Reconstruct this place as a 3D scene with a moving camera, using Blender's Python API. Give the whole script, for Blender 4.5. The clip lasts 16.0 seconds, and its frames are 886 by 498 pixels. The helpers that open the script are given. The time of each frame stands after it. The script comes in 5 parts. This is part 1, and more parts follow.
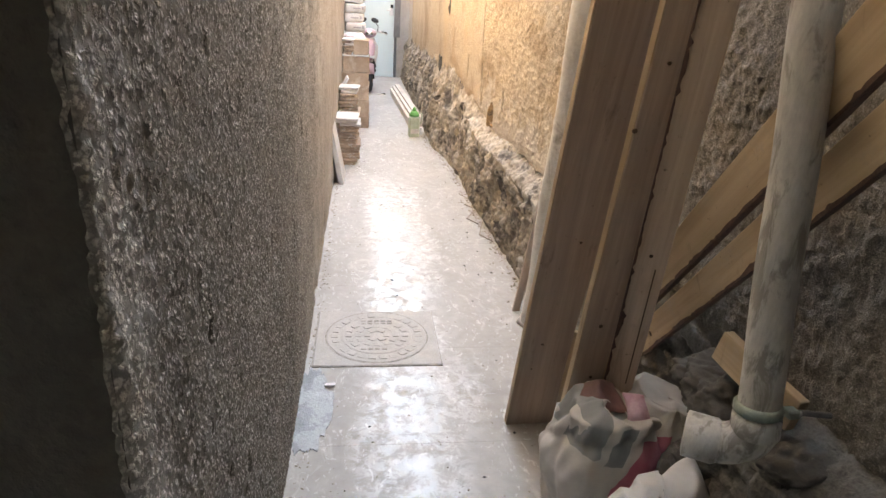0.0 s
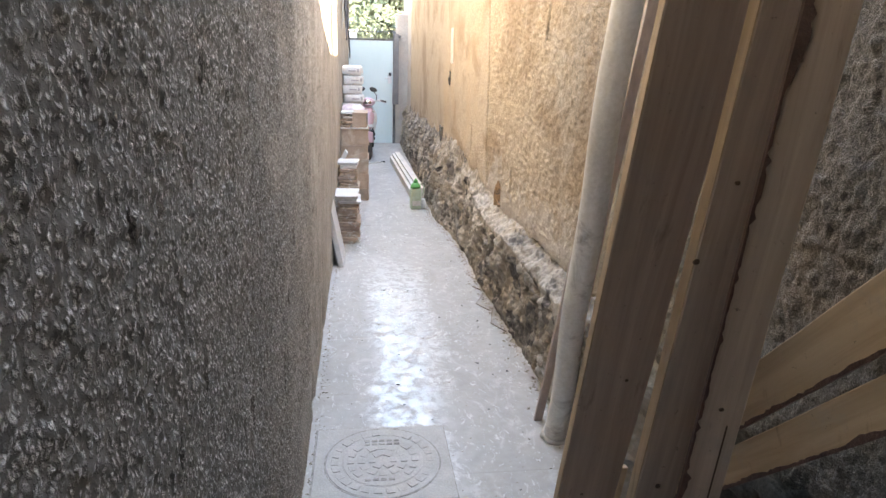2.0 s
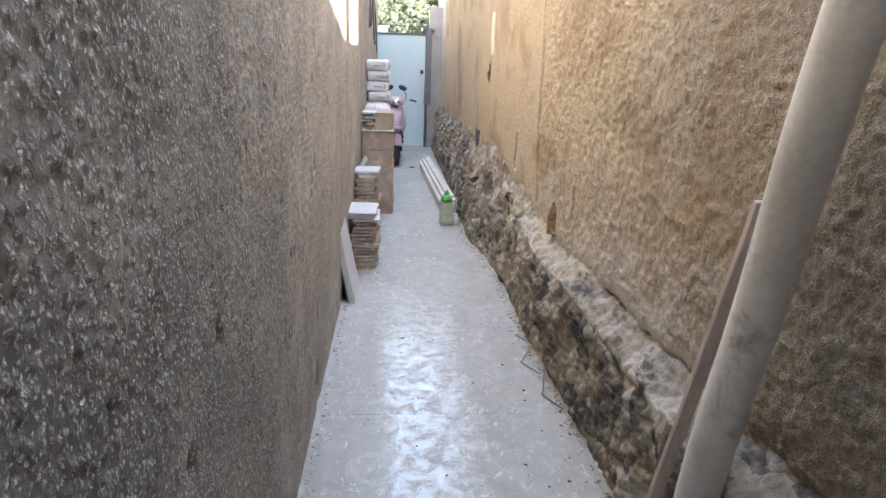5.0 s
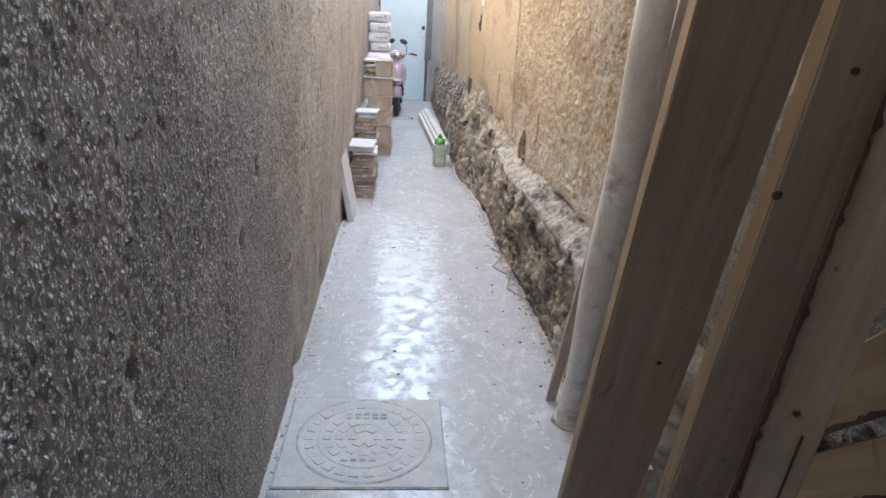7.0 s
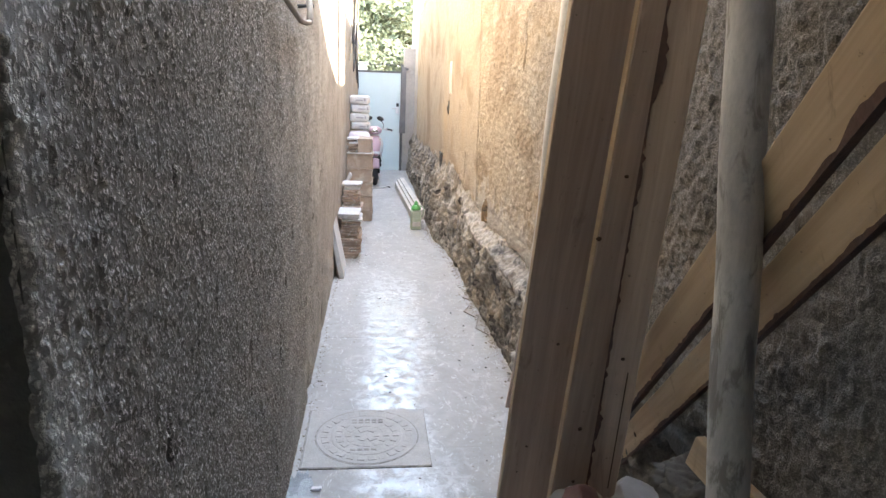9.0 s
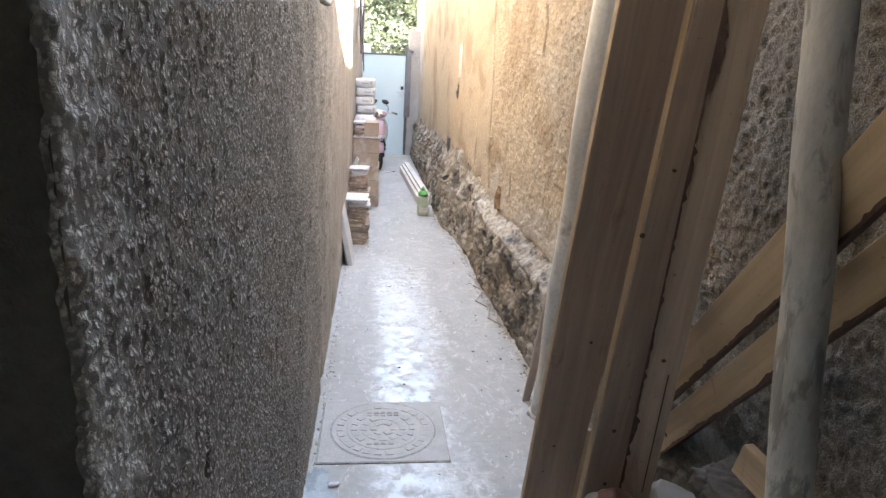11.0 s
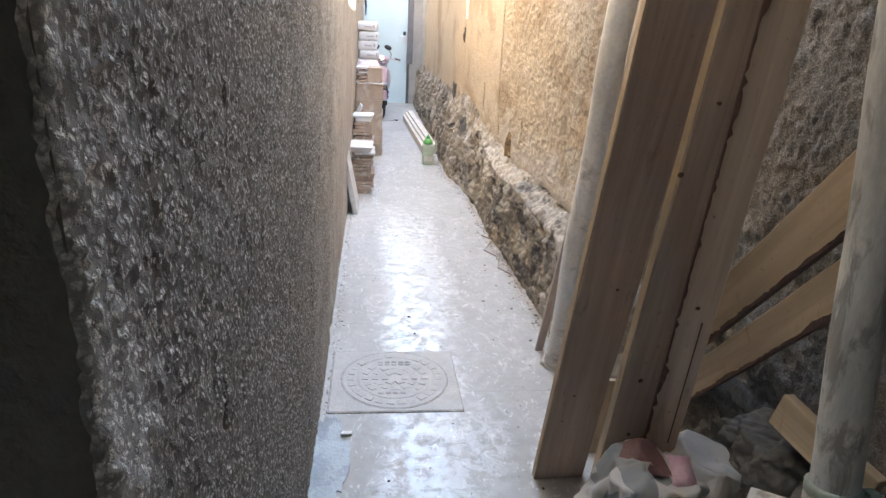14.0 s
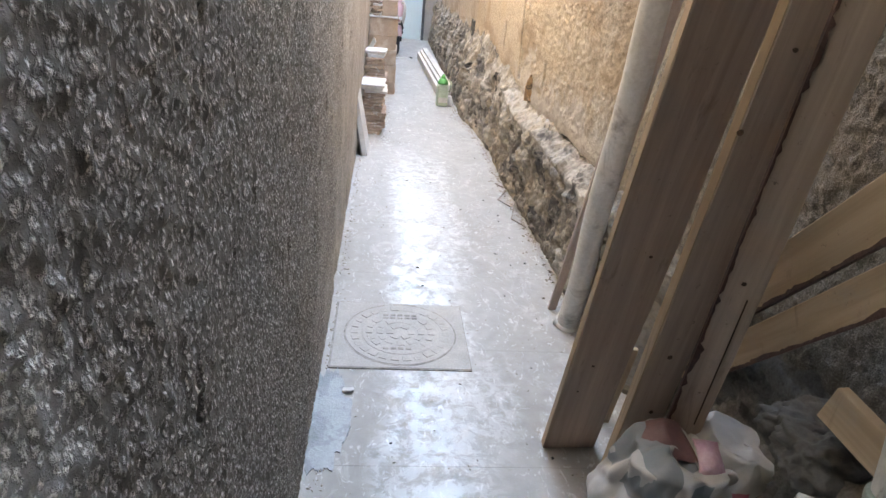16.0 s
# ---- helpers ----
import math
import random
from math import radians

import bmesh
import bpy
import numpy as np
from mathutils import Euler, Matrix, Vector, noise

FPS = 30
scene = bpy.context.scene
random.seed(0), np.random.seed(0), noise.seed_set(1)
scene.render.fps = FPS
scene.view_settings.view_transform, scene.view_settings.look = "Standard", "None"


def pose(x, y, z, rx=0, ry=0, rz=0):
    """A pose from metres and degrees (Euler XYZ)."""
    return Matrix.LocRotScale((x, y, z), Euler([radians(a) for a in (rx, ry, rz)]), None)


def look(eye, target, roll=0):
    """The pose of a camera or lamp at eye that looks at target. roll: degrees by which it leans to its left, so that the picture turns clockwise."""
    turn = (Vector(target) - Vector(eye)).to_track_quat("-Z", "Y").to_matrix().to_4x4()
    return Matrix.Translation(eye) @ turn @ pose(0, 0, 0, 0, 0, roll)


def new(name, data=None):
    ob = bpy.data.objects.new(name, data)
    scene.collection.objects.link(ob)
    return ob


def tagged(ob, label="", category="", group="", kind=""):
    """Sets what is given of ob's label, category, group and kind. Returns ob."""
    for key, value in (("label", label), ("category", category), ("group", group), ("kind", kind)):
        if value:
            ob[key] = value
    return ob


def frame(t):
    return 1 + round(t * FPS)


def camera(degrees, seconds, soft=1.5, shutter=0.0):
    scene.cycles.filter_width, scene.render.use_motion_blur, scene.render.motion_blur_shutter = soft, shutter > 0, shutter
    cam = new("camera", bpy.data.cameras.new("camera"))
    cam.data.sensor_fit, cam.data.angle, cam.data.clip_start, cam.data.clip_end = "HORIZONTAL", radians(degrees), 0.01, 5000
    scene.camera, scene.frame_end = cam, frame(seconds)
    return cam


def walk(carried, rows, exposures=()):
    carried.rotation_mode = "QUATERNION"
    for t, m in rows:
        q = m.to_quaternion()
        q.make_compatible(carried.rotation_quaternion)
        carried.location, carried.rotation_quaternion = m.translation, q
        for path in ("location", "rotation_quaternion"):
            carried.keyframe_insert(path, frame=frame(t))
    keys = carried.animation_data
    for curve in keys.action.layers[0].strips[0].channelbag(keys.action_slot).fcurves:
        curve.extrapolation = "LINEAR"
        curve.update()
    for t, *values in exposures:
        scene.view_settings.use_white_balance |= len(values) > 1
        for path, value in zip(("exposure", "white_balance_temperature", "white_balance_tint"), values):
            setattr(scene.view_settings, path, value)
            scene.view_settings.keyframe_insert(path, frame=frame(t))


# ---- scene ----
cam = camera(70.1, 16.0)
PATH = [
    (0, (0.245, 0.395, 1.521), (0.503, 2.239, 0.791), 3.4),
    (0.5, (0.253, 0.53, 1.562), (0.528, 2.385, 0.869), 2.4),
    (1, (0.269, 0.629, 1.578), (0.535, 2.497, 0.915), 2.1),
    (1.5, (0.26, 0.706, 1.599), (0.524, 2.589, 0.976), 2.0),
    (2, (0.247, 0.769, 1.626), (0.5, 2.671, 1.059), 1.7),
    (2.5, (0.255, 0.838, 1.635), (0.52, 2.739, 1.072), 1.6),
    (3, (0.303, 0.913, 1.638), (0.5, 2.827, 1.095), 1.8),
    (3.5, (0.354, 1.043, 1.621), (0.464, 2.956, 1.048), 1.4),
    (4, (0.358, 1.345, 1.603), (0.541, 3.292, 1.182), 3.2),
    (4.2, (0.35, 1.395, 1.58), (0.471, 3.332, 1.095), 1.4),
    (5.25, (0.345, 1.86, 1.535), (0.513, 3.77, 0.97), 2.2),
    (6.3, (0.34, 1.797, 1.494), (0.544, 3.69, 0.879), 2.8),
    (6.5, (0.333, 1.698, 1.464), (0.532, 3.57, 0.788), 4.8),
    (7, (0.414, 1.135, 1.434), (0.565, 3.015, 0.767), 3.3),
    (7.5, (0.369, 0.73, 1.478), (0.485, 2.586, 0.74), 3.4),
    (8, (0.34, 0.454, 1.519), (0.476, 2.333, 0.848), 2.3),
    (8.5, (0.358, 0.336, 1.574), (0.558, 2.264, 1.081), 2.9),
    (9, (0.339, 0.344, 1.598), (0.561, 2.275, 1.125), 2.3),
    (9.5, (0.339, 0.35, 1.594), (0.564, 2.276, 1.104), 2.3),
    (10, (0.316, 0.352, 1.601), (0.54, 2.284, 1.135), 2.2),
    (10.2, (0.298, 0.366, 1.604), (0.508, 2.297, 1.127), 2.4),
    (12.3, (0.232, 0.502, 1.597), (0.501, 2.409, 1.058), 3.7),
    (12.5, (0.23, 0.495, 1.596), (0.485, 2.405, 1.06), 3.1),
    (13, (0.216, 0.509, 1.592), (0.459, 2.418, 1.047), 3.0),
    (13.5, (0.184, 0.524, 1.572), (0.399, 2.414, 0.953), 3.9),
    (14, (0.208, 0.537, 1.544), (0.435, 2.409, 0.879), 3.1),
    (14.5, (0.252, 0.541, 1.573), (0.505, 2.434, 0.979), 5.3),
    (15, (0.248, 0.569, 1.552), (0.322, 2.467, 0.924), 3.2),
    (15.5, (0.244, 0.659, 1.545), (0.376, 2.524, 0.835), 2.6),
    (16, (0.203, 0.717, 1.51), (0.413, 2.524, 0.677), 5.5),
]
walk(cam, [(t, look(eye, target, roll)) for t, eye, target, roll in PATH],
     [(0, 4.82, 10300, 10), (0.5, 4.71, 9300, 9), (1.5, 4.55, 8400, 5), (2.5, 4.44, 7700, 5), (3.5, 4.39, 7700, 5), (4.2, 4.07, 7500, 5), (6.5, 4.15, 7400, 3), (7.0, 4.37, 7500, 4), (8.0, 4.60, 7800, 5), (9, 4.52, 7900, 5), (12.5, 4.55, 7900, 5), (14, 4.68, 8000, 5), (15, 4.71, 8000, 5), (16, 4.75, 8100, 5)])

# ---- light ----
SUN_UP = 50.0
world = bpy.data.worlds.new("world")
scene.world = world
world.use_nodes = True
sky = world.node_tree.nodes.new("ShaderNodeTexSky")
sky.sky_type, sky.sun_disc = "NISHITA", False
sky.sun_elevation, sky.sun_rotation = radians(SUN_UP), radians(90)
world.node_tree.links.new(sky.outputs[0], world.node_tree.nodes["Background"].inputs[0])
world.node_tree.nodes["Background"].inputs[1].default_value = 0.15
sun = new("sun", bpy.data.lights.new("sun", "SUN"))
sun.data.energy, sun.data.angle, sun.data.color = 3.0, radians(0.5), (1.0, 0.93, 0.82)
sun.matrix_world = look((10, 0, 10 * math.tan(radians(SUN_UP))), (0, 0, 0))


# ---- materials ----
def ramp(nt, fac, stops):
    r = nt.nodes.new("ShaderNodeValToRGB")
    while len(r.color_ramp.elements) < len(stops):
        r.color_ramp.elements.new(0.5)
    for e, (p, c) in zip(r.color_ramp.elements, stops):
        e.position, e.color = p, (*c, 1) if len(c) == 3 else c
    nt.links.new(fac, r.inputs[0])
    return r.outputs[0]


def grey(v):
    return (v, v, v)


def noise_tex(nt, where, scale, detail=4.0, rough=0.6, distortion=0.0):
    n = nt.nodes.new("ShaderNodeTexNoise")
    n.inputs["Scale"].default_value, n.inputs["Detail"].default_value = scale, detail
    n.inputs["Roughness"].default_value, n.inputs["Distortion"].default_value = rough, distortion
    nt.links.new(where, n.inputs["Vector"])
    return n.outputs["Fac"]


def mix_col(nt, fac, a, b, mode="MIX"):
    m = nt.nodes.new("ShaderNodeMix")
    m.data_type, m.blend_type = "RGBA", mode
    for sock, v in ((m.inputs[0], fac), (m.inputs[6], a), (m.inputs[7], b)):
        if isinstance(v, (int, float)):
            sock.default_value = v
        elif isinstance(v, tuple):
            sock.default_value = (*v, 1)
        else:
            nt.links.new(v, sock)
    return m.outputs[2]


def calc(nt, op, a, b=0.0, clamp=False):
    m = nt.nodes.new("ShaderNodeMath")
    m.operation, m.use_clamp = op, clamp
    for sock, v in zip(m.inputs, (a, b)):
        if isinstance(v, (int, float)):
            sock.default_value = v
        else:
            nt.links.new(v, sock)
    return m.outputs[0]


def coords(nt, local=False, stretch=(1, 1, 1)):
    if local:
        src = nt.nodes.new("ShaderNodeTexCoord").outputs["Object"]
    else:
        src = nt.nodes.new("ShaderNodeNewGeometry").outputs["Position"]
    m = nt.nodes.new("ShaderNodeMapping")
    m.inputs["Scale"].default_value = stretch
    nt.links.new(src, m.inputs[0])
    if local:
        info = nt.nodes.new("ShaderNodeObjectInfo")
        k = nt.nodes.new("ShaderNodeVectorMath")
        k.operation = "SCALE"
        k.inputs[0].default_value = (7.3, 3.1, 5.7)
        nt.links.new(info.outputs["Random"], k.inputs["Scale"])
        nt.links.new(k.outputs[0], m.inputs["Location"])
    return m.outputs[0]


def bump(nt, bsdf, height, strength, distance):
    b = nt.nodes.new("ShaderNodeBump")
    b.inputs["Strength"].default_value, b.inputs["Distance"].default_value = strength, distance
    nt.links.new(height, b.inputs["Height"])
    nt.links.new(b.outputs[0], bsdf.inputs["Normal"])


def start(name):
    m = bpy.data.materials.new(name)
    m.use_nodes = True
    return m, m.node_tree, m.node_tree.nodes["Principled BSDF"]


def surface(name, dark, light, scale=3.0, fine=60.0, rough=(0.7, 0.95), relief=0.4, deep=0.003, stain=None, stain_at=(0.55, 0.7), stain_scale=1.5,
            local=False, metal=0.0, vary=0.0, stretch=(1, 1, 1), speck=0.25):
    """A worn surface: two tones at a large scale, grain at a small one, and stains."""
    m, nt, b = start(name)
    at = coords(nt, local, stretch)
    big, small = noise_tex(nt, at, scale, 5), noise_tex(nt, at, fine, 3, 0.7)
    col = ramp(nt, big, [(0.3, dark), (0.7, light)])
    col = mix_col(nt, speck, col, ramp(nt, small, [(0.3, grey(0.25)), (0.7, grey(0.75))]), "OVERLAY")
    if stain:
        where = ramp(nt, noise_tex(nt, at, stain_scale, 6, 0.65, 0.6), [(stain_at[0], grey(0)), (stain_at[1], grey(1))])
        col = mix_col(nt, where, col, stain)
    if vary:
        info = nt.nodes.new("ShaderNodeObjectInfo")
        col = mix_col(nt, vary, col, ramp(nt, info.outputs["Random"], [(0, grey(0.25)), (1, grey(0.75))]), "OVERLAY")
    nt.links.new(col, b.inputs["Base Color"])
    nt.links.new(ramp(nt, big, [(0.3, grey(rough[0])), (0.7, grey(rough[1]))]), b.inputs["Roughness"])
    b.inputs["Metallic"].default_value = metal
    bump(nt, b, small, relief, deep)
    return m


def roughcast_material(name, near, far, y0, y1, grain, spark, relief, deep, stains):
    """Thrown plaster going from a near to a far colour along the wall: lumps, pale grit and stains."""
    m, nt, b = start(name)
    at = coords(nt)
    sep = nt.nodes.new("ShaderNodeSeparateXYZ")
    nt.links.new(at, sep.inputs[0])
    big, mid, small = noise_tex(nt, at, 1.6, 5), noise_tex(nt, at, grain, 4, 0.65), noise_tex(nt, at, grain * 3.2, 3, 0.7)
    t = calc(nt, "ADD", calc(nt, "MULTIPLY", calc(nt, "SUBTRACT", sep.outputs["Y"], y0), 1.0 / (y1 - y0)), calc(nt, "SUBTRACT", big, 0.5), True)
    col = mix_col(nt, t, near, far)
    col = mix_col(nt, 0.55, col, ramp(nt, mid, [(0.25, grey(0.12)), (0.75, grey(0.88))]), "OVERLAY")
    col = mix_col(nt, 0.35, col, ramp(nt, small, [(0.3, grey(0.2)), (0.7, grey(0.8))]), "OVERLAY")
    col = mix_col(nt, ramp(nt, small, [(0.53, grey(0)), (0.64, grey(spark))]), col, (0.66, 0.62, 0.57))
    for c, sc, lo, hi, k in stains:
        w = ramp(nt, noise_tex(nt, at, sc, 6, 0.62, 0.5), [(lo, grey(0)), (hi, grey(k))])
        col = mix_col(nt, calc(nt, "MULTIPLY", w, calc(nt, "ADD", t, 0.25, True)), col, c)
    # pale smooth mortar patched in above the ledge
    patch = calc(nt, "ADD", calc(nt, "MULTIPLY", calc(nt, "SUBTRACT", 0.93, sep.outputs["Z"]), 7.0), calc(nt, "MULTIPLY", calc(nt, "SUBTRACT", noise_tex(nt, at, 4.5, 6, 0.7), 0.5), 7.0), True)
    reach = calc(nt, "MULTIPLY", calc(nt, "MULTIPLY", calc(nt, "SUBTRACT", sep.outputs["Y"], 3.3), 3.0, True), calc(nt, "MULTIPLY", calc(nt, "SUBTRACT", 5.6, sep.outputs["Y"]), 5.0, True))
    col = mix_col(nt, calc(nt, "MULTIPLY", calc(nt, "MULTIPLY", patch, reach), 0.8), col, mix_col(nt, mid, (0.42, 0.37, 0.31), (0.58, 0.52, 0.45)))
    nt.links.new(col, b.inputs["Base Color"])
    b.inputs["Roughness"].default_value = 0.92
    bump(nt, b, calc(nt, "ADD", mid, calc(nt, "MULTIPLY", small, 0.6)), relief, deep)
    return m


def thrown_material():
    """Thrown cement roughcast: pale grains on dark hollows, smoother and browner further along."""
    m, nt, b = start("grey_roughcast")
    at = coords(nt)
    sep = nt.nodes.new("ShaderNodeSeparateXYZ")
    nt.links.new(at, sep.inputs[0])
    wide, big, jit, small = noise_tex(nt, at, 0.9, 3), noise_tex(nt, at, 3.2, 6, 0.7), noise_tex(nt, at, 60, 3, 0.6), noise_tex(nt, at, 260, 3, 0.7)
    jitter = nt.nodes.new("ShaderNodeTexNoise")
    jitter.inputs["Scale"].default_value, jitter.inputs["Detail"].default_value, jitter.inputs["Roughness"].default_value = 130, 3, 0.7
    nt.links.new(at, jitter.inputs["Vector"])
    shift = nt.nodes.new("ShaderNodeVectorMath")
    shift.operation = "MULTIPLY_ADD"
    nt.links.new(jitter.outputs["Color"], shift.inputs[0])
    shift.inputs[1].default_value = (0.013, 0.013, 0.013)
    nt.links.new(at, shift.inputs[2])
    tall = nt.nodes.new("ShaderNodeMapping")
    tall.inputs["Scale"].default_value = (1, 1, 0.72)
    nt.links.new(shift.outputs[0], tall.inputs[0])
    v = nt.nodes.new("ShaderNodeTexVoronoi")
    v.inputs["Scale"].default_value = 140.0
    nt.links.new(tall.outputs[0], v.inputs["Vector"])
    own = nt.nodes.new("ShaderNodeSeparateColor")
    nt.links.new(v.outputs["Color"], own.inputs[0])
    blob = ramp(nt, v.outputs["Distance"], [(0.05, grey(1)), (0.60, grey(0))])
    grain = calc(nt, "MULTIPLY", blob, calc(nt, "ADD", 0.25, calc(nt, "MULTIPLY", own.outputs[0], 0.95)))
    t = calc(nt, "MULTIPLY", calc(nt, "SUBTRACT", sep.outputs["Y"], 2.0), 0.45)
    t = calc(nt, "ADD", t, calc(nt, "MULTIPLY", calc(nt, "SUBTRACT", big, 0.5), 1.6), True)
    # tones follow the grain: pale grit, relief shading put into dark hollows
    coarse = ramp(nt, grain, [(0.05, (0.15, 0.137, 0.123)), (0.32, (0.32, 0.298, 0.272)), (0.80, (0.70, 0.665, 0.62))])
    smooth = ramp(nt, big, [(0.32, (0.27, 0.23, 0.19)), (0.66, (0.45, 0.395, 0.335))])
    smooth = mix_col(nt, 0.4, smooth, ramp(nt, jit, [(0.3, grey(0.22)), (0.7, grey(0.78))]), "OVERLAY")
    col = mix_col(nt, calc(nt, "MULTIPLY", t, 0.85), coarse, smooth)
    # paler towards the corner: the light its relief catches, put into the colour
    lit_arris = calc(nt, "ADD", calc(nt, "MULTIPLY", calc(nt, "SUBTRACT", 1.12, sep.outputs["Y"]), 7.0), calc(nt, "MULTIPLY", calc(nt, "SUBTRACT", big, 0.5), 2.5), True)
    col = mix_col(nt, calc(nt, "MULTIPLY", lit_arris, ramp(nt, grain, [(0.05, grey(0.35)), (0.40, grey(1.0))])), col, (0.82, 0.80, 0.76))
    col = mix_col(nt, 0.3, col, ramp(nt, small, [(0.3, grey(0.2)), (0.7, grey(0.8))]), "OVERLAY")
    col = mix_col(nt, 0.35, col, ramp(nt, wide, [(0.3, grey(0.32)), (0.7, grey(0.66))]), "OVERLAY")
    nt.links.new(col, b.inputs["Base Color"])
    b.inputs["Roughness"].default_value = 0.95
    b.inputs["Specular IOR Level"].default_value = 0.12
    high = calc(nt, "MULTIPLY", grain, calc(nt, "SUBTRACT", 1.0, calc(nt, "MULTIPLY", t, 0.75)))
    bump(nt, b, calc(nt, "ADD", high, calc(nt, "MULTIPLY", small, 0.25)), 0.8, 0.005)
    return m


def wood_material(name, dark, light):
    m, nt, b = start(name)
    at = coords(nt, True, (38, 38, 1.6))
    wide = coords(nt, True, (9, 9, 0.8))
    g, w = noise_tex(nt, at, 1.0, 5, 0.6, 0.8), noise_tex(nt, wide, 1.0, 3, 0.5, 0.5)
    col = ramp(nt, g, [(0.3, dark), (0.68, light)])
    col = mix_col(nt, 0.5, col, ramp(nt, w, [(0.3, grey(0.3)), (0.7, grey(0.68))]), "OVERLAY")
    dirt = noise_tex(nt, coords(nt), 7, 5, 0.7)
    col = mix_col(nt, ramp(nt, dirt, [(0.56, grey(0)), (0.72, grey(0.55))]), col, (0.36, 0.31, 0.26))
    streak = noise_tex(nt, coords(nt, False, (22, 22, 1.3)), 1.0, 6, 0.7, 0.4)
    col = mix_col(nt, ramp(nt, streak, [(0.60, grey(0)), (0.72, grey(0.5))]), col, (0.12, 0.08, 0.055))
    fleck = noise_tex(nt, coords(nt), 48, 4, 0.7)
    col = mix_col(nt, ramp(nt, fleck, [(0.66, grey(0)), (0.72, grey(0.6))]), col, (0.07, 0.05, 0.04))
    nt.links.new(col, b.inputs["Base Color"])
    b.inputs["Roughness"].default_value = 0.75
    bump(nt, b, g, 0.25, 0.002)
    return m


def plain(name, col, rough=0.6, metal=0.0):
    m, nt, b = start(name)
    b.inputs["Base Color"].default_value, b.inputs["Roughness"].default_value, b.inputs["Metallic"].default_value = (*col, 1), rough, metal
    return m


def floor_material():
    """Glazed tile under cement dust, wiped and scuffed along the middle, sheen painted in there."""
    m, nt, b = start("dusty_glazed_tile")
    at = coords(nt)
    long = coords(nt, False, (1.0, 0.55, 1.0))
    big, mid, fine = noise_tex(nt, long, 2.6, 6, 0.62, 0.9), noise_tex(nt, at, 16, 5, 0.65), noise_tex(nt, at, 160, 3, 0.7)
    col = ramp(nt, big, [(0.32, (0.345, 0.32, 0.29)), (0.68, (0.43, 0.405, 0.375))])
    col = mix_col(nt, 0.22, col, ramp(nt, mid, [(0.3, grey(0.3)), (0.7, grey(0.72))]), "OVERLAY")
    smear = ramp(nt, noise_tex(nt, long, 6.5, 6, 0.68, 1.6), [(0.56, grey(0)), (0.70, grey(0.4))])
    col = mix_col(nt, smear, col, (0.74, 0.72, 0.69))
    marks = ramp(nt, noise_tex(nt, long, 17, 7, 0.72, 2.2), [(0.58, grey(0)), (0.63, grey(0.5))])
    col = mix_col(nt, marks, col, (0.78, 0.77, 0.75))
    crumbs = ramp(nt, fine, [(0.70, grey(0)), (0.76, grey(0.5))])
    col = mix_col(nt, crumbs, col, (0.30, 0.26, 0.22))
    sep = nt.nodes.new("ShaderNodeSeparateXYZ")
    nt.links.new(at, sep.inputs[0])
    # the patches keep to the middle band where the sky's sheen falls
    off = calc(nt, "ABSOLUTE", calc(nt, "SUBTRACT", sep.outputs["X"], 0.47))
    margin = calc(nt, "MULTIPLY", calc(nt, "SUBTRACT", calc(nt, "ADD", off, calc(nt, "MULTIPLY", calc(nt, "SUBTRACT", big, 0.5), 0.5)), 0.11), 7.0, True)
    film_sheen = ramp(nt, noise_tex(nt, at, 14.0, 12, 0.78, 0.5), [(0.475, grey(1)), (0.51, grey(0.35)), (0.60, grey(0))])
    film_sheen = calc(nt, "MULTIPLY", film_sheen, calc(nt, "SUBTRACT", 1.0, margin, True))
    # the patches fade out between y 5 and 6.2
    film_sheen = calc(nt, "MULTIPLY", film_sheen, calc(nt, "MULTIPLY", calc(nt, "SUBTRACT", 6.2, sep.outputs["Y"]), 0.8, True))
    # wiped patches are whitened too: the sky's sheen put into the base colour
    nt.links.new(mix_col(nt, calc(nt, "MULTIPLY", film_sheen, 0.52), col, (0.74, 0.74, 0.73)), b.inputs["Base Color"])
    dust = calc(nt, "SUBTRACT", calc(nt, "ADD", 0.46, calc(nt, "MULTIPLY", mid, 0.22)), calc(nt, "MULTIPLY", film_sheen, 0.37))
    nt.links.new(dust, b.inputs["Roughness"])
    nt.links.new(calc(nt, "ADD", 0.18, calc(nt, "MULTIPLY", film_sheen, 0.40)), b.inputs["Specular IOR Level"])
    bump(nt, b, calc(nt, "ADD", mid, calc(nt, "MULTIPLY", fine, 0.3)), 0.14, 0.0022)
    return m


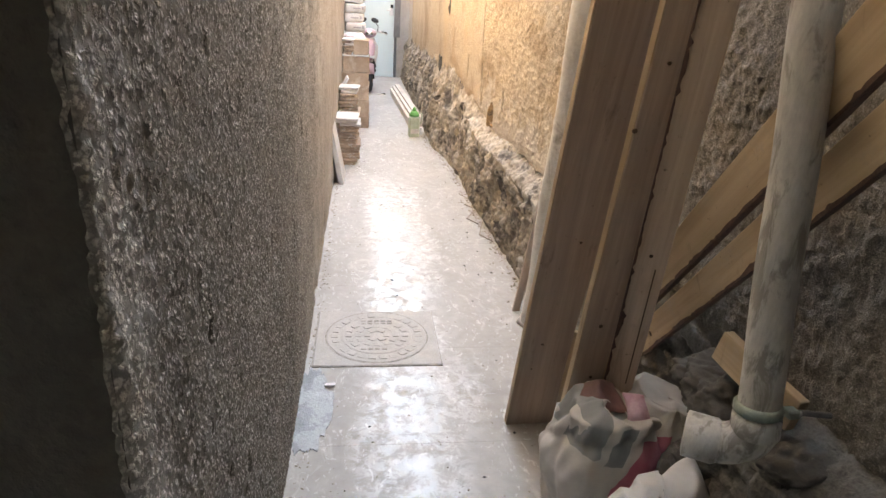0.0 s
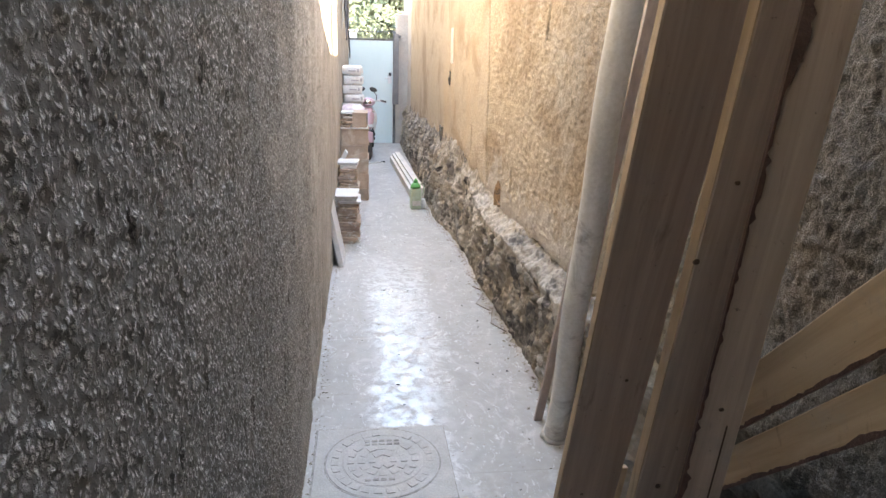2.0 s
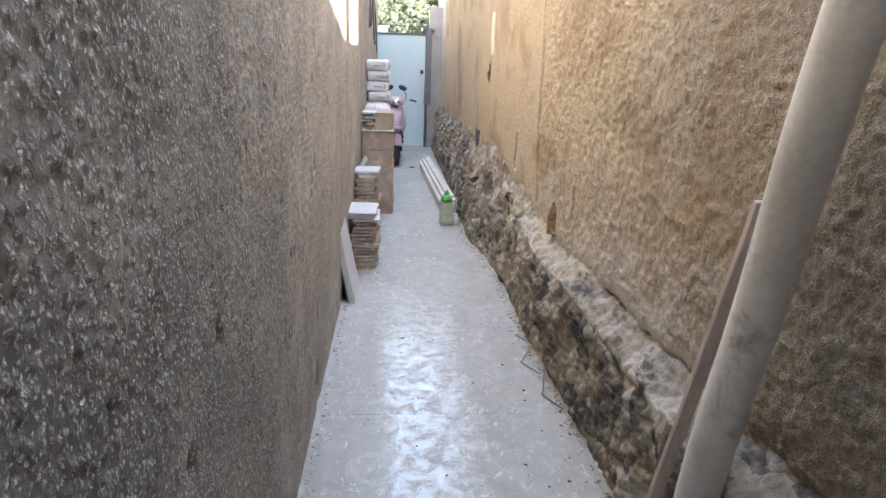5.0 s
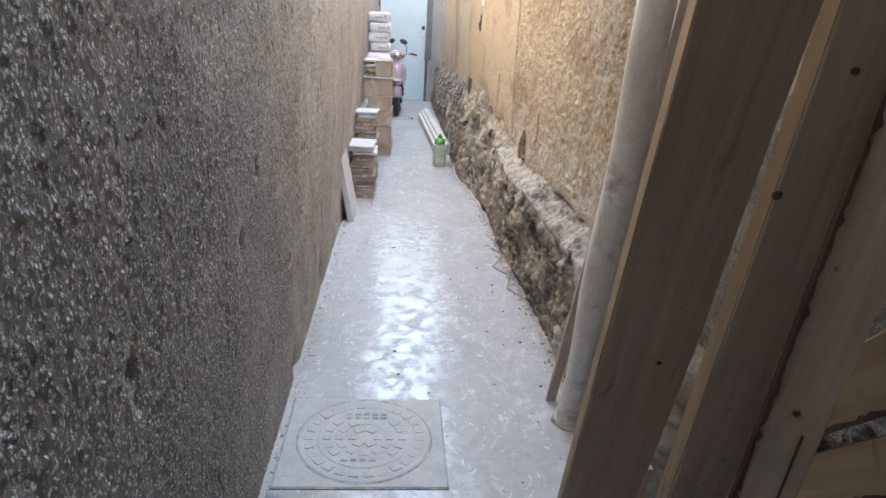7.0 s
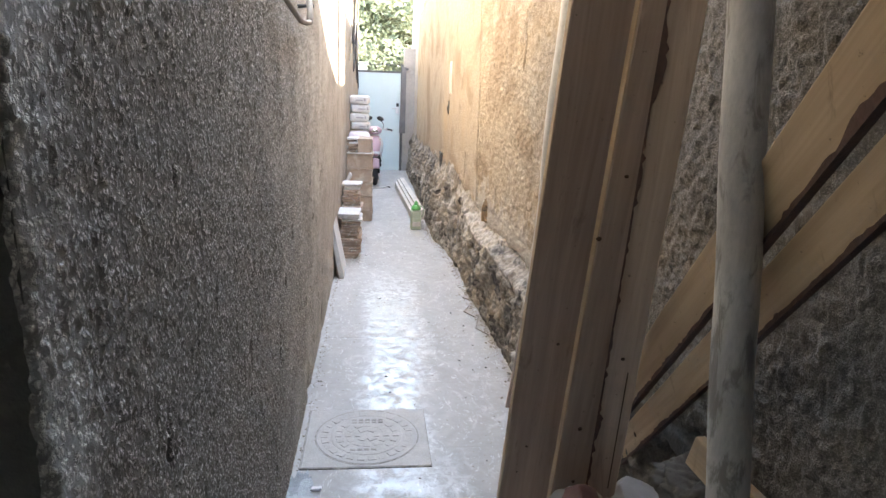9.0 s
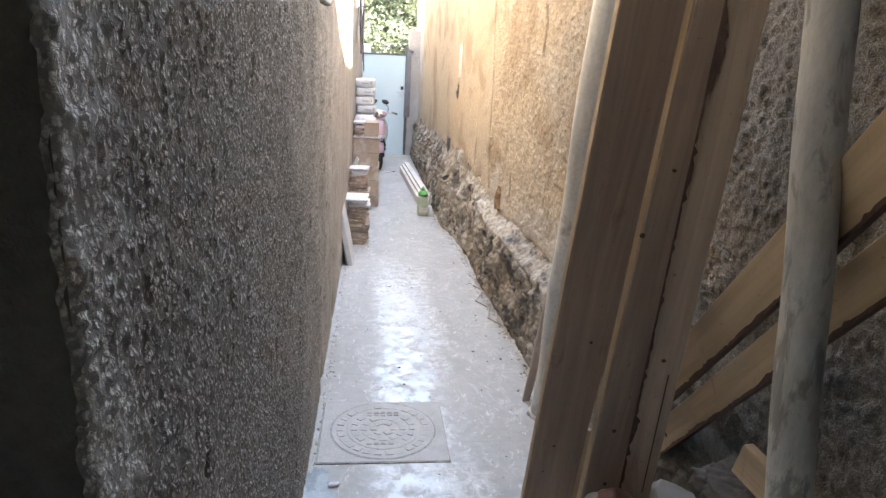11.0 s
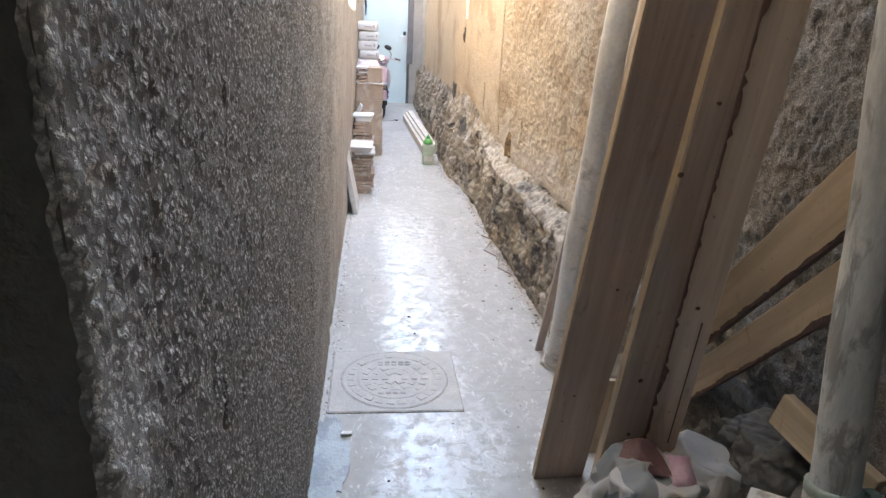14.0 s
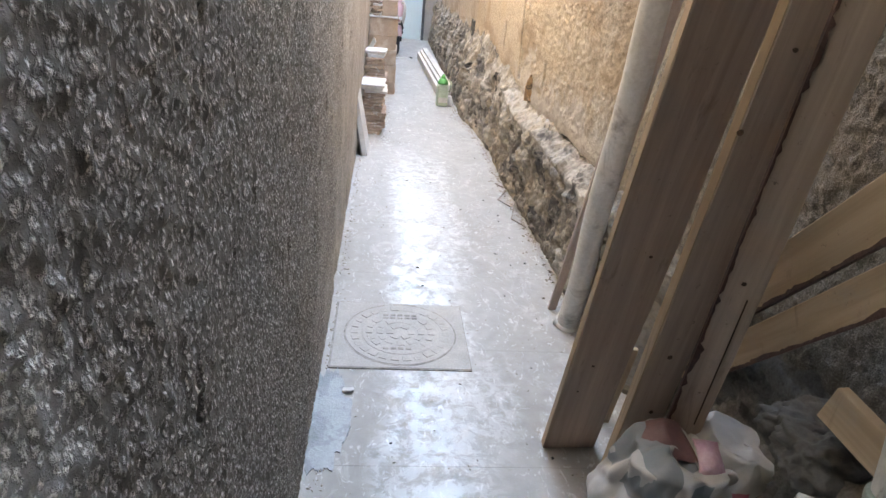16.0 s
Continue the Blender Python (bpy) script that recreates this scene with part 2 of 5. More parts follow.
def rubble_material():
    m, nt, b = start("rubble_masonry")
    at = coords(nt)
    v = nt.nodes.new("ShaderNodeTexVoronoi")
    v.inputs["Scale"].default_value = 6.0
    nt.links.new(at, v.inputs["Vector"])
    sep = nt.nodes.new("ShaderNodeSeparateColor")
    nt.links.new(v.outputs["Color"], sep.inputs[0])
    stone = ramp(nt, sep.outputs[0], [(0.0, (0.09, 0.08, 0.075)), (0.35, (0.20, 0.17, 0.14)), (0.7, (0.33, 0.27, 0.20)), (1.0, (0.40, 0.36, 0.32))])
    mid, fine = noise_tex(nt, at, 22, 6, 0.7), noise_tex(nt, at, 120, 3, 0.7)
    col = mix_col(nt, 0.7, stone, ramp(nt, mid, [(0.3, grey(0.15)), (0.7, grey(0.8))]), "OVERLAY")
    mortar = ramp(nt, noise_tex(nt, at, 5.5, 6, 0.7, 1.0), [(0.5, grey(0)), (0.62, grey(0.8))])
    col = mix_col(nt, mortar, col, (0.44, 0.39, 0.33))
    geo = nt.nodes.new("ShaderNodeNewGeometry")
    up = nt.nodes.new("ShaderNodeSeparateXYZ")
    nt.links.new(geo.outputs["Normal"], up.inputs[0])
    settled = calc(nt, "MULTIPLY", ramp(nt, up.outputs["Z"], [(0.5, grey(0)), (0.85, grey(1))]), ramp(nt, mid, [(0.42, grey(0)), (0.66, grey(0.7))]))
    col = mix_col(nt, settled, col, (0.36, 0.315, 0.265))
    # cement smeared over the stones at the passage mouth
    along = nt.nodes.new("ShaderNodeSeparateXYZ")
    nt.links.new(at, along.inputs[0])
    cement = calc(nt, "ADD", calc(nt, "MULTIPLY", calc(nt, "SUBTRACT", 2.75, along.outputs["Y"]), 2.0), calc(nt, "SUBTRACT", mid, 0.5), True)
    col = mix_col(nt, cement, col, ramp(nt, fine, [(0.3, (0.095, 0.088, 0.08)), (0.7, (0.18, 0.168, 0.154))]))
    nt.links.new(col, b.inputs["Base Color"])
    b.inputs["Roughness"].default_value = 0.95
    bump(nt, b, calc(nt, "ADD", mid, calc(nt, "MULTIPLY", fine, 0.5)), 0.8, 0.008)
    return m


def sack_material(name, base, prints):
    """Woven sack cloth with worn printed panels at set heights."""
    m, nt, b = start(name)
    at = coords(nt, True)
    sep = nt.nodes.new("ShaderNodeSeparateXYZ")
    nt.links.new(at, sep.inputs[0])
    tex = nt.nodes.new("ShaderNodeTexCoord")
    own = nt.nodes.new("ShaderNodeSeparateXYZ")
    nt.links.new(tex.outputs["Object"], own.inputs[0])
    blot = noise_tex(nt, at, 9, 5, 0.65)
    col = ramp(nt, noise_tex(nt, at, 6, 5), [(0.3, tuple(c * 0.72 for c in base)), (0.65, base)])
    for c, x0, x1, z0, z1, shear in prints:
        jx = calc(nt, "ADD", own.outputs["X"], calc(nt, "MULTIPLY", calc(nt, "SUBTRACT", blot, 0.5), 0.02))
        jx = calc(nt, "SUBTRACT", jx, calc(nt, "MULTIPLY", calc(nt, "SUBTRACT", own.outputs["Z"], z0), shear))
        ins = calc(nt, "MULTIPLY", calc(nt, "GREATER_THAN", jx, x0), calc(nt, "LESS_THAN", jx, x1))
        ins = calc(nt, "MULTIPLY", ins, calc(nt, "MULTIPLY", calc(nt, "GREATER_THAN", own.outputs["Z"], z0), calc(nt, "LESS_THAN", own.outputs["Z"], z1)))
        ins = calc(nt, "MULTIPLY", ins, ramp(nt, blot, [(0.3, grey(0.75)), (0.58, grey(0.95))]))
        col = mix_col(nt, ins, col, c)
    nt.links.new(col, b.inputs["Base Color"])
    b.inputs["Roughness"].default_value = 0.6
    bump(nt, b, noise_tex(nt, at, 140, 2), 0.3, 0.001)
    return m


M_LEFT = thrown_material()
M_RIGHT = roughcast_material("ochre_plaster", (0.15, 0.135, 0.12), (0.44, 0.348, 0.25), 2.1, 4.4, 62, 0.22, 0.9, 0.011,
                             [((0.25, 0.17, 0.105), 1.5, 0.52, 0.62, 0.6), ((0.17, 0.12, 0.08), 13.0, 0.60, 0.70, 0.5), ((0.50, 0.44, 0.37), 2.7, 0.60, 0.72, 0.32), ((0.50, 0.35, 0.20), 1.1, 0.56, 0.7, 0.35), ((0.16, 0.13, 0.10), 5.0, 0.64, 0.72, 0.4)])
M_LOWWALL = surface("grey_render", (0.36, 0.32, 0.29), (0.50, 0.46, 0.42), 2.5, 60, relief=0.5, stain=(0.28, 0.25, 0.23))
# end face in shadow: its darkness is put into this render's colour
M_DARK = surface("shade_toned_render", (0.11, 0.10, 0.094), (0.18, 0.165, 0.15), 3, 50, relief=0.8, deep=0.006, stain=(0.09, 0.085, 0.08))
M_CONCRETE = surface("raw_concrete", (0.26, 0.25, 0.24), (0.36, 0.34, 0.32), 2, 40)
M_RUBBLE = rubble_material()
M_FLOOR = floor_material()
M_JOINT = surface("grout", (0.40, 0.37, 0.335), (0.48, 0.45, 0.41), 6, 90)
M_COVER = surface("dusty_cast_cover", (0.36, 0.33, 0.295), (0.47, 0.44, 0.40), 9, 120, rough=(0.45, 0.8), stain=(0.36, 0.33, 0.30), stain_scale=7, relief=0.5, deep=0.002)
M_GROOVE = surface("cover_groove", (0.16, 0.145, 0.13), (0.44, 0.41, 0.37), 30, 100)
M_WET = surface("wet_cement_patch", (0.20, 0.21, 0.215), (0.38, 0.39, 0.395), 6, 90, rough=(0.10, 0.42), relief=0.5, deep=0.004)
M_WOOD = wood_material("pine_board", (0.36, 0.277, 0.222), (0.50, 0.395, 0.325))
M_WOOD_OLD = wood_material("weathered_board", (0.36, 0.272, 0.218), (0.48, 0.375, 0.31))
M_WOOD_PALE = wood_material("pale_pine", (0.39, 0.28, 0.18), (0.52, 0.39, 0.265))
M_BARKEDGE = surface("dark_bark", (0.06, 0.035, 0.03), (0.14, 0.08, 0.065), 12, 90, relief=0.9, deep=0.004)
M_BRICK = surface("orange_brick", (0.24, 0.14, 0.075), (0.40, 0.25, 0.13), 12, 70, relief=0.7, stain=(0.10, 0.075, 0.055), stain_scale=22, stain_at=(0.50, 0.58))
M_KNOT = surface("knot", (0.05, 0.03, 0.02), (0.11, 0.07, 0.04), 30, 200)
M_PVC = surface("dusty_white_plastic", (0.50, 0.47, 0.43), (0.66, 0.63, 0.59), 5, 60, rough=(0.4, 0.7), relief=0.1, deep=0.001, stain=(0.30, 0.27, 0.24), stain_scale=5, stain_at=(0.6, 0.72))
M_PVC_GREY = surface("dusty_grey_plastic", (0.36, 0.345, 0.325), (0.52, 0.50, 0.47), 7, 90, rough=(0.45, 0.75), relief=0.2, deep=0.001, stain=(0.25, 0.235, 0.215), stain_scale=26, stain_at=(0.52, 0.61), stretch=(1, 1, 0.3))
M_CLAMP = surface("green_grey_clamp", (0.20, 0.24, 0.20), (0.32, 0.36, 0.31), 20, 100, rough=(0.3, 0.6))
M_GATE = surface("pale_blue_gate_paint", (0.58, 0.69, 0.70), (0.66, 0.76, 0.77), 1.2, 30, rough=(0.45, 0.6), relief=0.05, deep=0.001, stain=(0.50, 0.55, 0.57), stain_at=(0.62, 0.8), speck=0.05)
M_RAIL = surface("dark_steel", (0.07, 0.07, 0.075), (0.14, 0.14, 0.15), 10, 80, rough=(0.4, 0.7))
M_PLATE = surface("dark_weathered_sheet", (0.13, 0.125, 0.13), (0.24, 0.23, 0.235), 5, 50)
M_TILE = surface("terracotta_tile_edge", (0.30, 0.21, 0.155), (0.46, 0.35, 0.27), 9, 80, relief=0.6, stain=(0.60, 0.56, 0.51), stain_scale=14, stain_at=(0.55, 0.66), vary=0.5)
M_TILE_TOP = surface("pale_tile_face", (0.50, 0.475, 0.45), (0.62, 0.59, 0.56), 7, 80, rough=(0.4, 0.7), vary=0.2)
M_SLAB = surface("slab_shade_grey", (0.14, 0.14, 0.14), (0.24, 0.24, 0.24), 7, 80)
M_CARTON = surface("brown_carton", (0.35, 0.25, 0.18), (0.48, 0.365, 0.28), 6, 60, relief=0.2, stain=(0.56, 0.47, 0.38), stain_scale=5, vary=0.25)
M_PAPER = surface("cement_bag_paper", (0.60, 0.57, 0.54), (0.74, 0.71, 0.68), 7, 70, relief=0.3, stain=(0.50, 0.45, 0.40), stain_scale=8)
M_PRINT = plain("faded_print", (0.40, 0.37, 0.36), 0.7)
M_PINKBAG = surface("pink_white_plastic", (0.62, 0.50, 0.52), (0.76, 0.66, 0.68), 9, 80, rough=(0.3, 0.5))
M_PINK = surface("pink_body_paint", (0.55, 0.36, 0.41), (0.63, 0.43, 0.48), 4, 60, rough=(0.25, 0.4), relief=0.03, speck=0.05)
M_WHITE = surface("white_body_paint", (0.68, 0.69, 0.71), (0.76, 0.77, 0.79), 4, 60, rough=(0.25, 0.4), relief=0.03, speck=0.05)
M_TYRE = surface("rubber", (0.025, 0.026, 0.03), (0.05, 0.05, 0.055), 20, 100, rough=(0.6, 0.8))
M_BLACK = plain("black_plastic", (0.03, 0.03, 0.032), 0.5)
M_CHROME = plain("dull_chrome", (0.6, 0.6, 0.6), 0.3, 1.0)
M_GLASS = plain("mirror_glass", (0.8, 0.8, 0.8), 0.05, 1.0)
M_JUG = surface("milky_green_plastic", (0.40, 0.44, 0.30), (0.52, 0.55, 0.40), 9, 60, rough=(0.35, 0.6), relief=0.05)
M_GREEN = plain("green_plastic", (0.12, 0.38, 0.10), 0.4)
M_CREAM = surface("cream_profile", (0.58, 0.52, 0.46), (0.70, 0.64, 0.58), 5, 70, relief=0.15, stain=(0.46, 0.40, 0.35), stain_scale=6)
M_LATH = surface("pinkish_lath", (0.38, 0.29, 0.25), (0.54, 0.46, 0.41), 6, 60, stretch=(1, 1, 0.2))
M_CABLE = plain("black_cable", (0.03, 0.03, 0.035), 0.5)
M_CABLE_GREY = plain("grey_cable", (0.42, 0.40, 0.38), 0.5)
M_BRACKET = surface("rusty_conduit", (0.25, 0.21, 0.18), (0.38, 0.33, 0.29), 12, 80)
M_ROOF = surface("pink_white_corrugated_sheet", (0.52, 0.36, 0.36), (0.64, 0.48, 0.47), 3, 40, rough=(0.4, 0.6))
M_BARK = surface("bark", (0.12, 0.09, 0.06), (0.20, 0.16, 0.11), 12, 60, relief=0.8)
M_LEAF = surface("leaf", (0.13, 0.155, 0.105), (0.215, 0.235, 0.18), 1.3, 25, rough=(0.4, 0.6), relief=0.1, speck=0.4)
shine = M_LEAF.node_tree.nodes.new("ShaderNodeBsdfTranslucent")
shine.inputs["Color"].default_value = (0.27, 0.31, 0.22, 1)
blend = M_LEAF.node_tree.nodes.new("ShaderNodeMixShader")
blend.inputs[0].default_value = 0.35
M_LEAF.node_tree.links.new(M_LEAF.node_tree.nodes["Principled BSDF"].outputs[0], blend.inputs[1])
M_LEAF.node_tree.links.new(shine.outputs[0], blend.inputs[2])
M_LEAF.node_tree.links.new(blend.outputs[0], M_LEAF.node_tree.nodes["Material Output"].inputs[0])
M_GROUND = surface("dry_earth", (0.24, 0.20, 0.15), (0.34, 0.29, 0.22), 1.5, 30)
M_WHITEWALL = surface("white_painted_wall", (0.68, 0.66, 0.63), (0.76, 0.74, 0.71), 2, 40)
M_CHIP = surface("plaster_crumbs", (0.16, 0.13, 0.10), (0.42, 0.37, 0.31), 25, 120)
M_DIRT = surface("loose_dirt", (0.22, 0.18, 0.14), (0.36, 0.31, 0.25), 9, 90, relief=0.8)
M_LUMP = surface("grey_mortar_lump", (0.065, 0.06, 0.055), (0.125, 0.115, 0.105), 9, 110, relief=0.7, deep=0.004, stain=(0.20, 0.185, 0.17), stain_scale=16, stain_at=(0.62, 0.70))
M_SACK = sack_material("white_woven_sack", (0.55, 0.505, 0.46),
                       [((0.19, 0.20, 0.20), -0.15, -0.085, 0.33, 0.46, 0.35), ((0.19, 0.20, 0.20), -0.065, -0.015, 0.30, 0.42, 0.35), ((0.44, 0.09, 0.14), -0.10, 0.0, 0.10, 0.37, 0.55),
                        ((0.50, 0.46, 0.40), -0.16, -0.03, 0.05, 0.20, 0.2)])
M_SACK_IN = surface("dull_red_lining", (0.12, 0.06, 0.055), (0.20, 0.10, 0.09), 9, 70, rough=(0.5, 0.7))
M_SACK_PINK = surface("pink_sack_print", (0.48, 0.20, 0.26), (0.62, 0.42, 0.45), 12, 70, rough=(0.5, 0.7))
M_WHITESACK = sack_material("plain_white_sack", (0.70, 0.69, 0.69), [((0.10, 0.12, 0.20), 0.06, 0.12, 0.10, 0.16, 0.0)])


# ---- helpers ----
def cell_hash(ix, iy, iz):
    h = (ix * 374761393 + iy * 668265263 + iz * 2147483647 + 1013904223) & 0xFFFFFFFF
    h = ((h ^ (h >> 13)) * 1274126177) & 0xFFFFFFFF
    return ((h ^ (h >> 16)) & 0xFFFFFF) / float(0xFFFFFF)


def vnoise(x, y, z=0.0):
    """Smooth value noise, -1 to 1, on arrays."""
    x, y, z = np.broadcast_arrays(np.asarray(x, float), np.asarray(y, float), np.asarray(z, float))
    ix, iy, iz = (np.floor(a).astype(np.int64) for a in (x, y, z))
    fx, fy, fz = ((lambda f: f * f * (3 - 2 * f))(a - i) for a, i in ((x, ix), (y, iy), (z, iz)))
    out = 0
    for dx in (0, 1):
        for dy in (0, 1):
            for dz in (0, 1):
                w = (fx if dx else 1 - fx) * (fy if dy else 1 - fy) * (fz if dz else 1 - fz)
                out = out + w * cell_hash(ix + dx, iy + dy, iz + dz)
    return out * 2 - 1


def fbm(x, y, z=0.0, octaves=4):
    out, a = 0, 0.5
    for k in range(octaves):
        out, a, x, y, z = out + a * vnoise(x, y, z + 7.1 * k), a * 0.5, x * 2.03, y * 2.03, z * 2.03
    return out


def stones(x, y):
    """Distance to the nearest and second nearest of scattered points, and the nearest one's own number."""
    ix, iy = np.floor(x).astype(np.int64), np.floor(y).astype(np.int64)
    best, second, tag = np.full(x.shape, 9.0), np.full(x.shape, 9.0), np.zeros(x.shape)
    for dx in (-1, 0, 1):
        for dy in (-1, 0, 1):
            cx, cy = ix + dx, iy + dy
            d = np.hypot(cx + cell_hash(cx, cy, 3) - x, cy + cell_hash(cx, cy, 9) - y)
            near = d < best
            second = np.where(near, best, np.minimum(second, d))
            tag = np.where(near, cell_hash(cx, cy, 21), tag)
            best = np.where(near, d, best)
    return best, second, tag


def steps(*spans):
    """Values from spans of (start, end, step), joined."""
    out = []
    for a, b, s in spans:
        out += list(np.arange(a, b - 1e-6, s))
    return np.array(out + [spans[-1][1]])


def sheet(name, us, vs, fn, material, flip=False, smooth=True):
    """A relief sheet: fn gives x, y, z arrays on the grid of us and vs."""
    u, v = np.meshgrid(us, vs, indexing="ij")
    co = np.stack([np.broadcast_to(a, u.shape) for a in fn(u, v)], -1).reshape(-1, 3)
    n, k = u.shape
    i = (np.arange(n - 1)[:, None] * k + np.arange(k - 1)[None]).ravel()
    quads = np.stack([i, i + k, i + k + 1, i + 1] if not flip else [i, i + 1, i + k + 1, i + k], -1)
    me = bpy.data.meshes.new(name)
    me.from_pydata(co.tolist(), [], quads.tolist())
    me.materials.append(material)
    if smooth:
        me.polygons.foreach_set("use_smooth", [True] * len(me.polygons))
    return new(name, me)


def setting(ob, label):
    return tagged(ob, label, kind="structure")


def part(name, bm, material, parent=None, label="", smooth=False):
    """Links a bmesh as one mesh object, under parent where one is given."""
    me = bpy.data.meshes.new(name)
    bm.normal_update()
    bm.to_mesh(me)
    bm.free()
    me.materials.append(material)
    if smooth:
        me.polygons.foreach_set("use_smooth", [True] * len(me.polygons))
    ob = new(name, me)
    if parent:
        ob.parent = parent
    if label:
        ob["label"] = label
    return ob


def thing(name, m, label, category, group=""):
    ob = new(name)
    ob.matrix_world = m
    ob.empty_display_size = 0.1
    return tagged(ob, label, category, group)


def box(x0, x1, y0, y1, z0, z1, bev=0.0, seg=1, bm=None, m=None):
    bm = bm or bmesh.new()
    t = Matrix.Translation(((x0 + x1) / 2, (y0 + y1) / 2, (z0 + z1) / 2)) @ Matrix.Diagonal((x1 - x0, y1 - y0, z1 - z0, 1))
    made = bmesh.ops.create_cube(bm, size=1, matrix=(m or Matrix()) @ t)
    if bev:
        edges = list({e for v in made["verts"] for e in v.link_edges})
        bmesh.ops.bevel(bm, geom=edges, offset=bev, segments=seg, affect="EDGES", profile=0.5)
    return bm


def tube(points, r, sides=14, bm=None, caps=True, radii=None):
    """A round tube along points."""
    bm = bm or bmesh.new()
    pts = [Vector(p) for p in points]
    rings, ref = [], None
    for i, p in enumerate(pts):
        d = (pts[min(i + 1, len(pts) - 1)] - pts[max(i - 1, 0)]).normalized()
        if ref is None:
            ref = d.orthogonal().normalized()
        ref = (ref - d * ref.dot(d)).normalized()
        side = d.cross(ref)
        rr = radii[i] if radii else r
        rings.append([bm.verts.new(p + (ref * math.cos(a) + side * math.sin(a)) * rr) for a in [2 * math.pi * k / sides for k in range(sides)]])
    for a, b in zip(rings, rings[1:]):
        for k in range(sides):
            bm.faces.new((a[k], a[(k + 1) % sides], b[(k + 1) % sides], b[k]))
    if caps:
        bm.faces.new(rings[0][::-1])
        bm.faces.new(rings[-1])
    return bm


def lathe(profile, sides=24, bm=None, squash=0.0):
    """A turned shape from (radius, height) pairs; squash rounds it towards a square."""
    bm = bm or bmesh.new()
    rings = []
    for r, z in profile:
        ring = []
        for k in range(sides):
            a = 2 * math.pi * k / sides
            s = 1 + squash * (1 / max(abs(math.cos(a)), abs(math.sin(a))) - 1)
            ring.append(bm.verts.new((r * s * math.cos(a), r * s * math.sin(a), z)))
        rings.append(ring)
    for a, b in zip(rings, rings[1:]):
        for k in range(sides):
            bm.faces.new((a[k], a[(k + 1) % sides], b[(k + 1) % sides], b[k]))
    bm.faces.new(rings[0][::-1])
    bm.faces.new(rings[-1])
    return bm


def wobble(bm, size, amount, seed=0):
    for v in bm.verts:
        p = v.co / size + Vector((seed * 3.7, seed * 1.3, seed * 2.1))
        v.co += Vector((noise.noise(p), noise.noise(p + Vector((9, 0, 0))), noise.noise(p + Vector((0, 9, 0))))) * amount
    return bm


def leaning(xb, yb, tx, ty, phi=0.0):
    """Axes of a board that stands at (xb, yb) and leans by tx, ty for each metre of height; local x runs along its width."""
    up = Vector((tx, ty, 1)).normalized()
    side = Vector((math.cos(phi), math.sin(phi), 0))
    side = (side - up * side.dot(up)).normalized()
    back = up.cross(side)
    m = Matrix((side, back, up)).transposed().to_4x4()
    m.translation = (xb, yb, 0)
    return m


# ---- the setting ----
def dips(y, z, places):
    out = 0
    for py, pz, r, d in places:
        out = out + d * np.exp(-((y - py) ** 2 + ((z - pz) * 0.6) ** 2) / (r * r))
    return out


def left_face(y, z):
    k = np.clip(1.25 - (y - 2.0) / 5.0, 0.25, 1.0)
    lumps = np.clip(vnoise(y * 112, z * 112) + 0.15, 0, 1) * 0.0048 + vnoise(y * 60, z * 60, 4) * 0.0012
    x = 0.004 + lumps * k + 0.006 * fbm(y * 1.3, z * 1.3, 2, 3)
    x = x - dips(y, z, [(2.766, 0.856, 0.016, 0.03), (2.04, 0.885, 0.014, 0.025), (2.05, 0.83, 0.010, 0.02), (3.56, 0.06, 0.05, 0.04), (4.46, 0.11, 0.05, 0.04),
                        (3.1, 0.35, 0.012, 0.02), (1.55, 0.55, 0.012, 0.02), (3.9, 0.9, 0.012, 0.02), (5.2, 0.8, 0.015, 0.02)])
    # narrow upright slits and pits left by fallen grit
    slit = np.clip(vnoise(y * 26, z * 9, 14) + 0.45 * vnoise(y * 60, z * 24, 3) - 0.92, 0, 1) * np.where(y > 1.3, 1.0, 0.4)
    x = x - 0.05 * slit - 0.02 * np.clip(vnoise(y * 9, z * 12, 31) - 0.8, 0, 1) * np.clip((0.5 - z) / 0.4, 0, 1) * 8
    x = x - 0.012 * np.exp(-(y - 0.98) / (0.005 + 0.002 * vnoise(z * 24, 3.0))) - 0.004 * np.clip(1 - (y - 0.98) / 0.05, 0, 1) * (1 + vnoise(z * 40, 8.0))
    return x, y, z


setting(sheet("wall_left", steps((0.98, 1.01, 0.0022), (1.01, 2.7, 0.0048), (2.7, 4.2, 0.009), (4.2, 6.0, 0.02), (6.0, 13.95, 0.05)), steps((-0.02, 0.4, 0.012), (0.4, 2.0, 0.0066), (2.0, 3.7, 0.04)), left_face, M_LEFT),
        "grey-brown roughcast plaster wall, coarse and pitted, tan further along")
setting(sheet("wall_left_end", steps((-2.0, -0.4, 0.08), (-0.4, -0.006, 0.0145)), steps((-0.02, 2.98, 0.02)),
              lambda x, z: (x, 0.983 + 0.002 * fbm(x * 9, z * 9, 5), z), M_DARK), "end of the roughcast wall, its shadow put into a dark colour")
bm = box(-2.0, -0.06, 1.0, 14.1, -0.05, 3.7)
setting(part("wall_left_core", bm, M_LEFT), "body of the house wall behind the roughcast")

WALL_Y = [-2.0, 1.5, 2.6, 4.0, 5.3, 5.5, 14.0]
WALL_X = [1.34, 1.30, 1.265, 1.235, 1.185, 1.168, 1.165]
BASE_Y = [-2.0, 1.0, 1.80, 1.90, 2.55, 2.72, 3.7, 4.2, 5.3, 6.1, 6.9, 7.3, 8.8, 10.0, 13.9]
BASE_X = [1.20, 1.20, 1.195, 1.345, 1.345, 1.188, 1.185, 1.18, 1.14, 1.15, 1.09, 1.02, 1.00, 1.04, 1.03]


